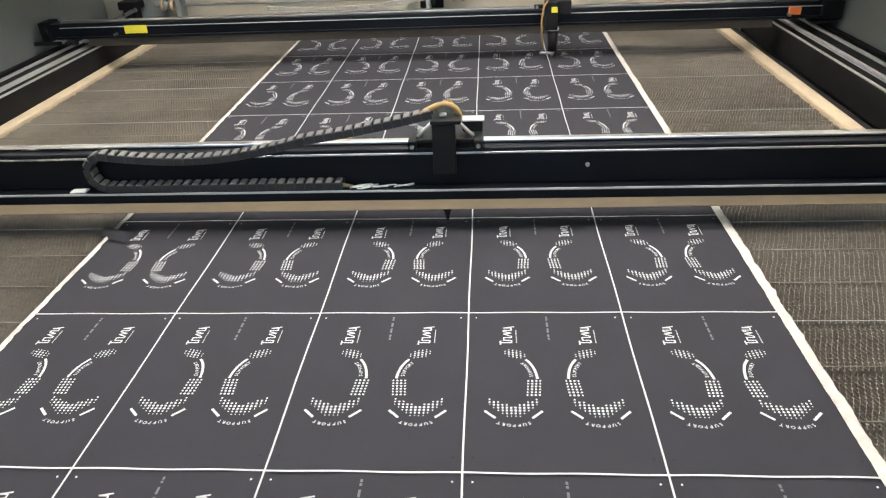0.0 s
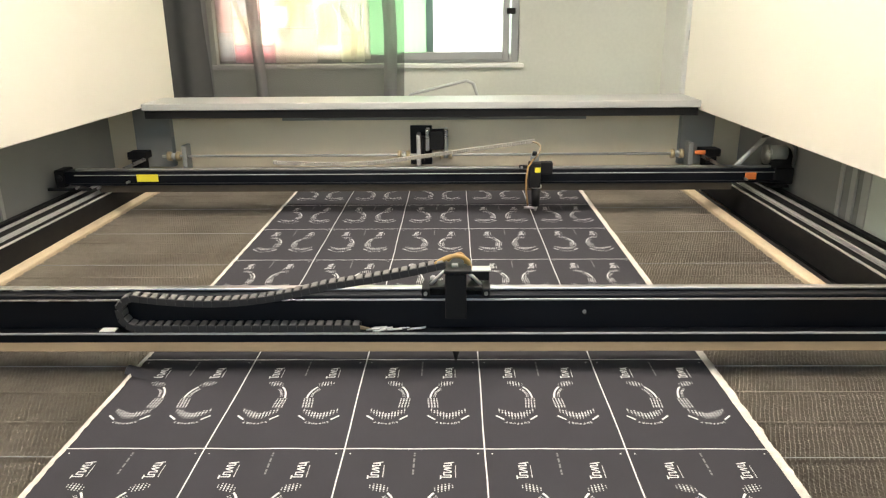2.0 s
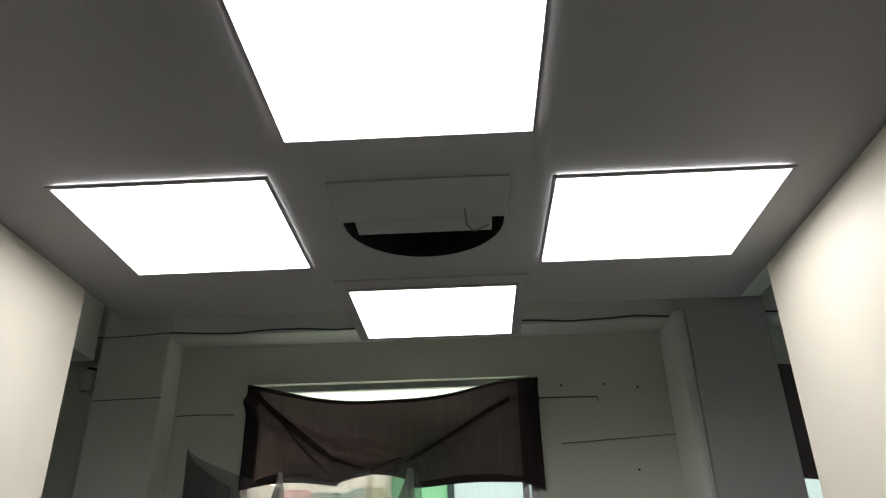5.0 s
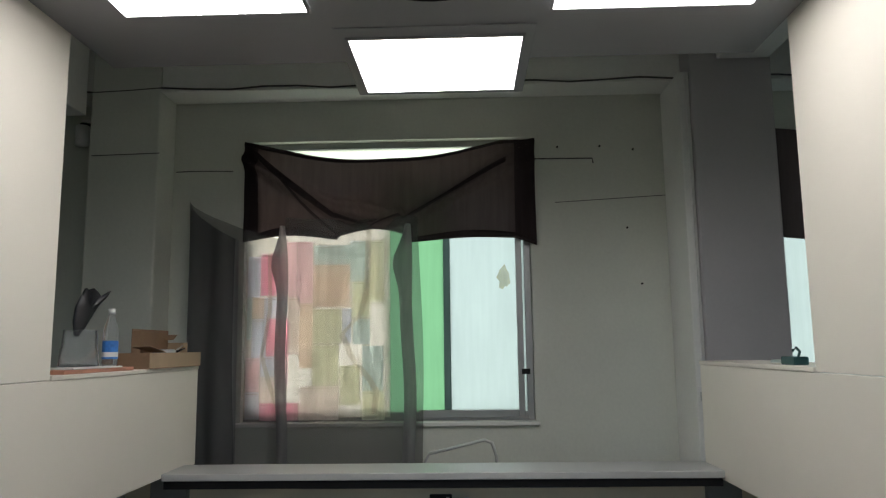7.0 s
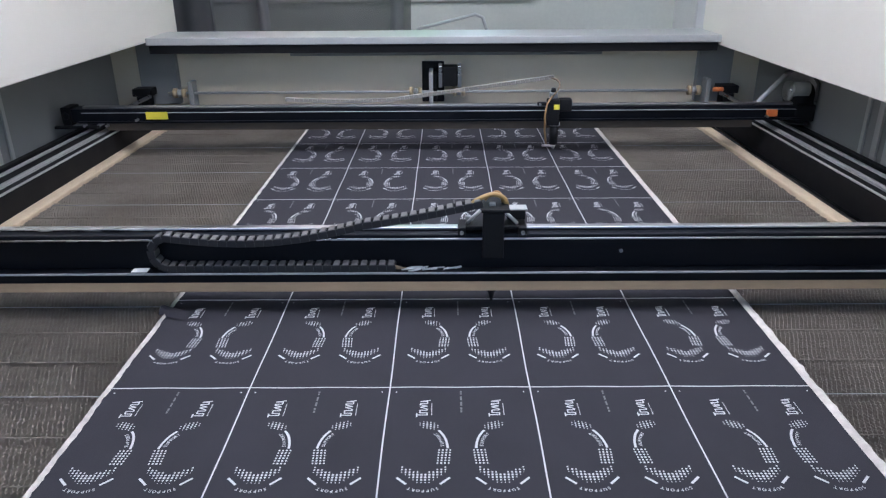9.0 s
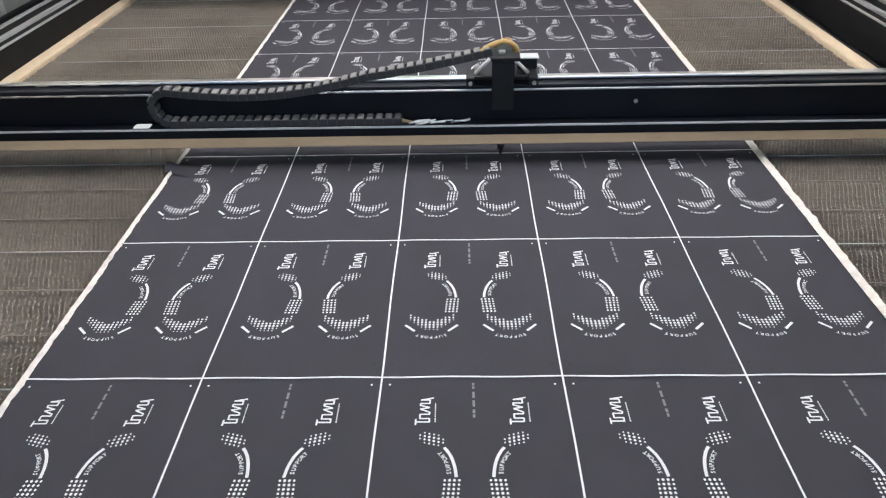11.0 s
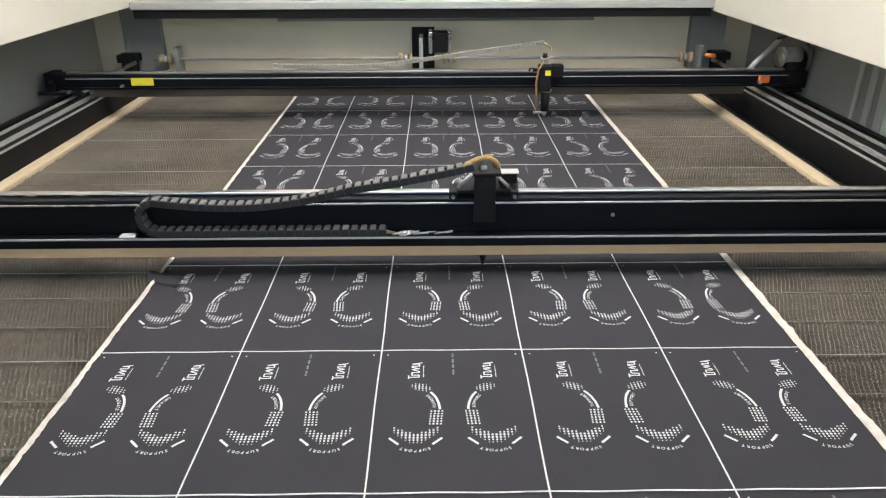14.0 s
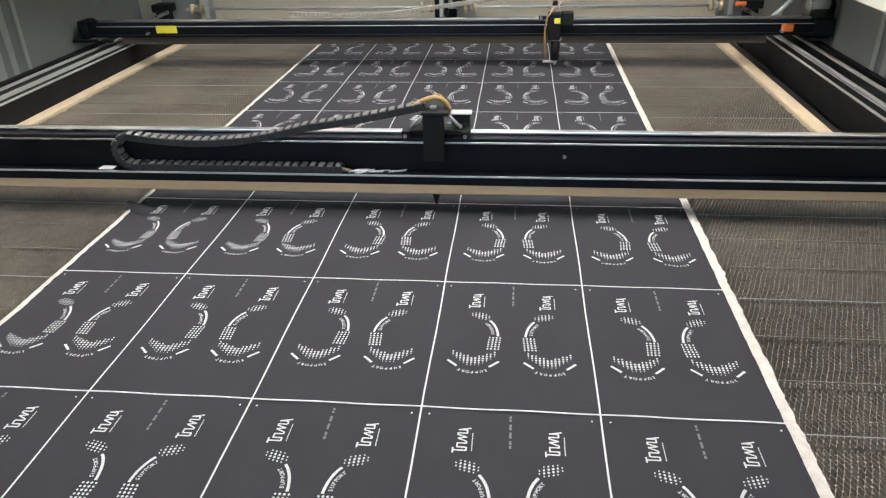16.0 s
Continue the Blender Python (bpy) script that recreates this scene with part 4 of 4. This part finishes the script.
part("skirt_board", B(-1.78, 1.19, QY + 0.012, QY + 0.026, 1.004, 1.0455, 0.003), M_SKIRT, q, "skirt board under the beam, its shade put into dark brown")
part("end_cap", B(-1.975, -1.932, QY - 0.004, QY + 0.094, 1.030, 1.114, 0.005), M_BLACKDULL, q)
part("end_ring", R((-1.953, QY - 0.006, 1.076), (-1.953, QY - 0.012, 1.076), 0.017, None, 16), M_BLACKDULL, q, "", True)
part("runner", B(-2.0, -1.80, QY - 0.035, QY - 0.016, 1.022, 1.036, 0.003), M_BLACKDULL, q)
for x in (-1.86, -1.76, -1.62, 1.235):
    part("screw", R((x, QY - 0.015, 1.036 if x < -1.7 else 1.062), (x, QY - 0.040, 1.036 if x < -1.7 else 1.062), 0.006, None, 8), M_STEEL, q)
part("warning_tape", B(-1.585, -1.485, QY - 0.009, QY - 0.007, 1.060, 1.094), M_YELLOW, q, "yellow tape patch")
part("orange_tag", B(1.235, 1.285, QY - 0.022, QY - 0.007, 1.058, 1.090, 0.005), M_ORANGE, q, "orange plastic stop")
mt = thing("drive_motor", (1.40, QY + 0.02, 1.02), "black drive motor with pulley at the gantry end", "motor", "motors")
part("plate", B(1.34, 1.44, QY - 0.02, QY + 0.12, 1.018, 1.03, 0.003), M_BLACKDULL, mt)
mb = part("body", R((1.36, QY + 0.06, 1.13), (1.45, QY + 0.06, 1.13), 0.062, None, 20), M_BLACKDULL, mt, "", True)
part("pulley", R((1.345, QY + 0.06, 1.16), (1.359, QY + 0.06, 1.16), 0.045, None, 20), M_STEEL, mt, "", True)
part("gearbox", B(1.37, 1.46, QY - 0.01, QY + 0.10, 1.031, 1.11, 0.008), M_BLACKDULL, mt)
part("cap", R((1.355, QY + 0.02, 1.175), (1.42, QY + 0.02, 1.175), 0.034, None, 18), M_GREY, mb, "grey metal cap", True)
part("cap_face", R((1.352, QY + 0.02, 1.175), (1.3545, QY + 0.02, 1.175), 0.020, None, 16), M_RIM, mb, "pale round face of the motor", True)
part("strut", R((1.20, QY + 0.05, 1.095), (1.345, QY + 0.08, 1.235), 0.011, None, 10), M_RIM, mt, "pale diagonal strut", True)
part("cable", tube([(1.33, QY + 0.08, 1.235), (1.38, QY + 0.06, 1.26), (1.43, QY + 0.03, 1.25), (1.455, QY, 1.20), (1.45, QY - 0.01, 1.12)], 0.008, 8), M_CABLE, mt, "", True)

X2 = 0.26
h2 = thing("laser_carriage", (X2, QY - 0.05, 0.93), "black laser head with amber hose hanging from the rear beam", "laser head", "laser heads")
part("body", B(X2 - 0.024, X2 + 0.030, QY - 0.075, QY - 0.016, 1.035, 1.150, 0.005), M_BLACKDULL, h2)
br = part("barrel", R((X2 + 0.012, QY - 0.046, 1.034), (X2 + 0.012, QY - 0.046, 0.945), 0.022, 0.019, 16), M_BLACKDULL, h2, "", True)
part("nozzle", R((X2 + 0.012, QY - 0.046, 0.944), (X2 + 0.012, QY - 0.046, 0.922), 0.014, 0.004, 12), M_STEEL, br, "", True)
part("collar", R((X2 + 0.012, QY - 0.046, 1.042), (X2 + 0.012, QY - 0.046, 1.032), 0.026, None, 16), M_RAIL, br, "pale metal collar", True)
part("foot", R((X2 - 0.04, QY - 0.05, 0.938), (X2 + 0.006, QY - 0.05, 0.938), 0.006, None, 8), M_STEEL, h2, "", True)
part("side_block", B(X2 + 0.031, X2 + 0.085, QY - 0.06, QY - 0.015, 1.095, 1.150, 0.004), M_BLACKDULL, h2)
part("wing", B(X2 - 0.065, X2 - 0.025, QY - 0.04, QY - 0.015, 1.118, 1.132, 0.003), M_BLACKDULL, h2)
part("wing_screw", R((X2 - 0.055, QY - 0.041, 1.125), (X2 - 0.055, QY - 0.047, 1.125), 0.006, None, 10), M_STEEL, h2)
part("mirror_mount", B(X2 - 0.014, X2 + 0.022, QY - 0.05, QY - 0.015, 1.151, 1.178, 0.005), M_GREY, h2)
part("mirror_cap", R((X2 + 0.004, QY - 0.032, 1.178), (X2 + 0.004, QY - 0.032, 1.196), 0.013, 0.010, 14), M_BLACKDULL, h2, "", True)
part("label_patch", B(X2 + 0.002, X2 + 0.027, QY - 0.0775, QY - 0.0755, 1.108, 1.130), M_YELLOW, h2, "small yellow label")
part("hose", tube([(X2 - 0.005, QY - 0.06, 1.165), (X2 - 0.03, QY - 0.085, 1.135), (X2 - 0.038, QY - 0.09, 1.08), (X2 - 0.036, QY - 0.088, 1.02), (X2 - 0.026, QY - 0.075, 0.955)], 0.0042, 8), M_HOSEBROWN, h2, "amber hose down the head", True)
part("hose_loop", tube(arc_through((X2 - 0.004, QY - 0.055, 1.160), (X2 + 0.030, QY - 0.03, 1.212), (X2 - 0.005, QY - 0.008, 1.236), 9), 0.0035, 8), M_TAN, h2, "pale hose loop above the head", True)
rc = thing("cable_chain", (-0.2, QY + 0.06, 1.11), "thin grey cable chain sloping to the rear laser head", "cable chain", "cable chains")
run = [Vector(p) for p in arc_through((X2 - 0.005, QY + 0.0, 1.238), (-0.10, QY + 0.03, 1.185), (-0.45, QY + 0.05, 1.135), 26) + arc_through((-0.46, QY + 0.05, 1.134), (-0.70, QY + 0.05, 1.128), (-0.95, QY + 0.055, 1.136), 20)]
rl = bmesh.new()
box(rl, -0.0104, 0.0104, -0.009, 0.009, -0.0085, 0.0085, 0.0015)
REARLINK = mesh_of("rear_link", rl, M_PALEHOSE)
for p, d in along(run, 0.0212):
    o = new("chain_link", REARLINK)
    o.parent, o.matrix_parent_inverse = rc, rc.matrix_basis.inverted()
    o.matrix_basis = Matrix.Translation(p) @ Matrix.Rotation(-math.atan2(d.z, d.x), 4, "Y")

# ---- drive shaft on the back wall ----
SY, SZ = 3.80, 1.068
sh = thing("drive_shaft", (-0.28, SY, SZ), "long thin steel drive shaft along the back wall", "shaft")
part("shaft", R((-1.70, SY, SZ), (1.14, SY, SZ), 0.007, None, 10), M_RIM, sh, "", True)
for x in (-1.66, -0.40, -0.17, 1.08):
    for k in range(3):
        part("coupling", R((x + 0.024 * k - 0.01, SY, SZ), (x + 0.024 * k + 0.008, SY, SZ), 0.026 - 0.007 * (k == 1), None, 16), M_BRASS if k != 1 else M_RIM, sh, "brass-coloured coupling", True)
for x in (-1.57, 1.17):
    part("bearing_block", B(x - 0.012, x + 0.012, SY - 0.03, WB - 0.052, 0.98, 1.13, 0.003), M_GREY, sh)
    part("foot_plate", B(x - 0.06, x + 0.06, SY - 0.03, WB - 0.052, 0.972, 0.979, 0.002), M_BLACKDULL, sh)
mo = thing("stepper_motor", (-0.25, SY, 1.02), "black stepper motor with steel end plates on the back wall", "motor", "motors")
part("mount_plate", B(-0.345, -0.225, WB - 0.02, WB - 0.002, 1.0, 1.215, 0.003), M_BLACKDULL, mo)
part("bracket", B(-0.305, -0.285, SY - 0.05, WB - 0.021, 0.99, 1.18, 0.003), M_RIM, mo)
mc = part("motor_can", B(-0.235, -0.155, SY - 0.06, SY + 0.04, 1.105, 1.205, 0.006), M_BLACKDULL, mo)
part("end_plate", B(-0.255, -0.236, SY - 0.062, SY + 0.042, 1.10, 1.21, 0.003), M_STEEL, mc)
part("end_plate", B(-0.154, -0.135, SY - 0.062, SY + 0.042, 1.10, 1.21, 0.003), M_STEEL, mc)
part("belt", B(-0.282, -0.262, SY - 0.03, SY + 0.03, 1.03, 1.17, 0.006), M_BLACKDULL, mo)
for x, s in ((WL + 0.20, 1), (WR - 0.20, -1)):
    bk = thing("belt_idler", (x, 3.7, 0.98), "black belt idler bracket in the back corner", "bracket", "corner brackets")
    part("block", B(x - 0.05, x + 0.05, 3.74, 3.83, 1.06, 1.10, 0.005), M_BLACKDULL, bk)
    part("belt_bar", R((x + s * 0.06, 3.70, 1.07), (x - s * 0.03, 3.40, 1.03), 0.010, None, 8), M_STEEL, bk, "", True)
    part("leg", B(x - 0.03, x + 0.03, 3.74, 3.82, 0.869, 1.059, 0.003), M_BLACKDULL, bk)
part("orange_stop", R((WR - 0.30, 3.70, 1.09), (WR - 0.25, 3.70, 1.09), 0.012, None, 12), M_ORANGE, sh, "orange rubber stop", True)

# ---- things on the hood's ledges ----
LZ = LEDGE + 0.0205
bd = single("wooden_board", B(HL - 0.20, HL - 0.005, 2.70, 3.30, LZ, LZ + 0.016, 0.003), M_WOODRED, "thin reddish wooden board lying on the ledge", "board")
single("paper_sheet", B(HL - 0.16, HL - 0.012, 2.78, 3.20, LZ + 0.0165, LZ + 0.024, 0.002), M_WHITE, "small stack of white paper on the board", "paper")
jz = LZ + 0.0245
jug = thing("plastic_tub", (HL - 0.085, 2.95, jz), "clear plastic tub holding a folded black bag", "tub")
part("wall", lathe([(0.001, 0.002), (0.074, 0.002), (0.083, 0.005), (0.066, 0.155), (0.070, 0.158), (0.063, 0.158), (0.079, 0.007), (0.001, 0.005)], 32, (HL - 0.085, 2.95, jz)), M_CLEAR, jug, "", True)
# a crumpled pouch: one outline in several layers, drawn in towards its rims
outline = [(0.0, 0.0), (0.016, -0.004), (0.030, 0.02), (0.060, 0.075), (0.085, 0.115), (0.105, 0.140), (0.128, 0.160), (0.148, 0.188), (0.128, 0.176), (0.106, 0.164), (0.090, 0.180), (0.070, 0.192), (0.046, 0.186), (0.040, 0.192), (0.018, 0.152), (0.002, 0.118), (-0.006, 0.06)]
ca, cb = 0.045, 0.105
bag = bmesh.new()
layers = []
for k in range(7):
    t = k / 6 * 2 - 1
    sc = 1 - 0.55 * t ** 4
    ring_v = []
    for j, (a, b) in enumerate(outline):
        c = 0.007 * noise.noise((a * 40, b * 40, t * 2))
        ring_v.append(bag.verts.new((HL - 0.120 + 0.5 * (ca + (a - ca) * sc) + 0.014 * t + c, 2.965 + 1.05 * (ca + (a - ca) * sc), jz + 0.125 + 1.15 * (cb + (b - cb) * sc) + 0.5 * c)))
    layers.append(ring_v)
for p, q in zip(layers, layers[1:]):
    for k in range(len(outline)):
        j = (k + 1) % len(outline)
        bag.faces.new((p[k], p[j], q[j], q[k]))
for cap in (layers[0], layers[-1]):
    mid = bag.verts.new(sum((v.co for v in cap), Vector()) / len(cap))
    for k in range(len(cap)):
        bag.faces.new((cap[k], cap[(k + 1) % len(cap)], mid))
single("black_bag", bag, M_BAG, "crumpled black plastic bag sticking out of the tub", "bag", "", "", True)
by = 3.17
bt = thing("water_bottle", (HL - 0.06, by, jz), "clear plastic water bottle with blue label and white cap", "bottle")
bb = part("bottle_body", lathe([(0.001, 0), (0.028, 0), (0.034, 0.007), (0.034, 0.04), (0.0325, 0.046), (0.034, 0.052), (0.034, 0.150), (0.0315, 0.172), (0.022, 0.205), (0.0145, 0.226), (0.0135, 0.238)], 24, (HL - 0.06, by, jz)), M_CLEAR, bt, "", True)
lb = part("bottle_label", lathe([(0.0346, 0.030), (0.0349, 0.036), (0.0349, 0.108), (0.0346, 0.114)], 24, (HL - 0.06, by, jz)), M_BLUE, bb, "blue and white paper label", True)
part("label_flash", lathe([(0.0351, 0.040), (0.0353, 0.044), (0.0353, 0.058), (0.0351, 0.062)], 24, (HL - 0.06, by, jz)), M_WHITE, lb, "white band of the label", True)
part("cap", R((HL - 0.06, by, jz + 0.236), (HL - 0.06, by, jz + 0.262), 0.0168, 0.0160, 18), M_WHITE, bb, "white screw cap", True)
tray = thing("cardboard_tray", (HL - 0.1, 3.75, LZ), "shallow brown cardboard tray on the ledge", "box")
tx0, tx1, ty0, ty1, th = HL - 0.22, HL + 0.02, 3.42, 4.10, 0.080
part("tray_floor", B(tx0, tx1, ty0, ty1, LZ, LZ + 0.004), M_CARD, tray)
for a in ((tx1 - 0.005, tx1, ty0, ty1), (tx0, tx0 + 0.005, ty0, ty1), (tx0 + 0.005, tx1 - 0.005, ty0, ty0 + 0.005), (tx0 + 0.005, tx1 - 0.005, ty1 - 0.005, ty1)):
    part("tray_side", B(*a, LZ + 0.004, LZ + th, 0.001), M_CARDPALE if a[1] == tx1 and a[3] == ty1 else M_CARD, tray)
flap = bmesh.new()
box(flap, HL - 0.08, HL + 0.015, ty0 + 0.006, ty0 + 0.20, LZ + th + 0.001, LZ + th + 0.004)
for v in flap.verts:
    v.co.z += 0.16 * max(0, ty0 + 0.20 - v.co.y)
part("tray_flap", flap, M_CARDPALE, tray, "pale folded cardboard flap")
bx = thing("cardboard_box", (HL - 0.1, 3.80, LZ + 0.005), "small open cardboard box standing in the tray", "box")
part("box_side", B(HL - 0.15, HL - 0.145, 3.57, 4.02, LZ + 0.005, LZ + 0.205), M_CARD, bx)
part("box_side", B(HL - 0.144, HL - 0.03, 4.015, 4.02, LZ + 0.005, LZ + 0.135), M_CARDPALE, bx, "pale inner cardboard side")
part("box_side", B(HL - 0.144, HL - 0.10, 3.57, 3.575, LZ + 0.005, LZ + 0.195), M_CARD, bx)
lidf = bmesh.new()
box(lidf, HL - 0.144, HL - 0.09, 3.96, 4.014, LZ + 0.150, LZ + 0.154)
for v in lidf.verts:
    v.co.z += 0.5 * (v.co.y - 3.96)
part("box_flap", lidf, M_CARD, bx, "brown flap bent inwards")
tr = thing("tape_roll", (HL - 0.02, 3.72, LZ + 0.08), "shiny silver roll of tape lying in the tray", "tape")
part("roll", lathe([(0.052, -0.014), (0.054, 0.0), (0.052, 0.014), (0.043, 0.014), (0.043, -0.014), (0.052, -0.014)], 28, (HL - 0.045, 3.74, LZ + 0.085)), M_STEEL, tr, "", True)
sc = thing("scissors", (HL - 0.04, 3.9, LZ + 0.08), "dark metal scissors leaning on the tray edge", "scissors")
for k, (ya, yb, za, zb) in enumerate(((3.83, 4.00, 0.082, 0.118), (3.85, 4.02, 0.084, 0.104))):
    part("blade", R((HL - 0.03 + 0.006 * k, ya, LZ + za), (HL - 0.05 + 0.006 * k, yb, LZ + zb), 0.007, 0.003, 8), M_BLACKDULL if k else M_STEEL, sc, "", True)
tl = thing("hex_key_set", (HR + 0.06, 2.95, LZ), "dark teal folding hex key set on the ledge", "tool")
part("holder", B(HR + 0.03, HR + 0.09, 2.85, 2.98, LZ, LZ + 0.035, 0.006), M_TEAL, tl)
for k in range(4):
    part("hex_key", R((HR + 0.04 + 0.012 * k, 2.98, LZ + 0.012 + 0.006 * (k % 2)), (HR + 0.04 + 0.012 * k, 2.86 + 0.24 + 0.02 * k, LZ + 0.010 + 0.006 * (k % 2)), 0.0035, None, 6), M_STEEL, tl)
part("hook_end", tube([(HR + 0.05, 2.86, LZ + 0.03), (HR + 0.05, 2.84, LZ + 0.055), (HR + 0.05, 2.87, LZ + 0.07), (HR + 0.05, 2.90, LZ + 0.06)], 0.006, 8), M_TEAL, tl, "", True)

# ---- by the window wall ----
ch2 = thing("metal_chair", (-0.1, 4.85, 0), "folding chair with a pale bent metal tube frame", "chair")
part("back_tube", tube([(-0.44, 4.95, 0.0), (-0.44, 4.93, 0.9), (-0.44, 4.92, 1.21), (-0.40, 4.92, 1.28), (-0.02, 4.92, 1.37), (0.03, 4.92, 1.35), (0.06, 4.92, 1.26), (0.07, 4.93, 0.9), (0.07, 4.95, 0.0)], 0.011, 10), M_RIM, ch2, "", True)
part("back_plate", B(-0.42, 0.05, 4.924, 4.936, 0.80, 1.06, 0.004), M_WALLWHITE, ch2)
part("seat", B(-0.42, 0.05, 4.55, 4.90, 0.44, 0.46, 0.006), M_WALLWHITE, ch2)
for x in (-0.40, 0.03):
    part("leg", R((x, 4.90, 0.62), (x, 4.52, 0.0), 0.010), M_RIM, ch2, "", True)
sw = thing("wall_switch", (1.41, 4.72, 1.66), "small white switch box on the column side", "switch")
part("plate", B(1.378, 1.446, 4.719, 4.729, 1.60, 1.72, 0.003), M_WHITE, sw)
part("rocker", B(1.395, 1.43, 4.713, 4.7185, 1.63, 1.69, 0.002), M_RIM, sw)
fx = thing("wall_fixture", (-2.95, 4.95, 3.4), "small white cylinder fixture on the wall", "fixture")
part("cylinder", R((-3.02, 5.06, 3.55), (-3.02, 5.06, 3.70), 0.05, None, 18), M_WHITE, fx, "", True)
part("base", R((-3.02, 5.06, 3.70), (-3.02, 5.14, 3.72), 0.03, None, 14), M_BLACKDULL, fx, "", True)
part("wall_plate", B(-3.08, -2.96, 5.14, 5.198, 3.64, 3.78, 0.004), M_WHITE, fx)
for k, (x, z) in enumerate(((0.58, 3.50), (1.15, 3.47), (1.08, 2.87), (1.17, 2.45), (0.9, 3.5))):
    single("wall_pin", R((x, WY - 0.001, z), (x, WY - 0.02, z), 0.008, 0.006, 8), M_BLACKDULL, "small dark pin in the pale wall", "pin", "wall pins")
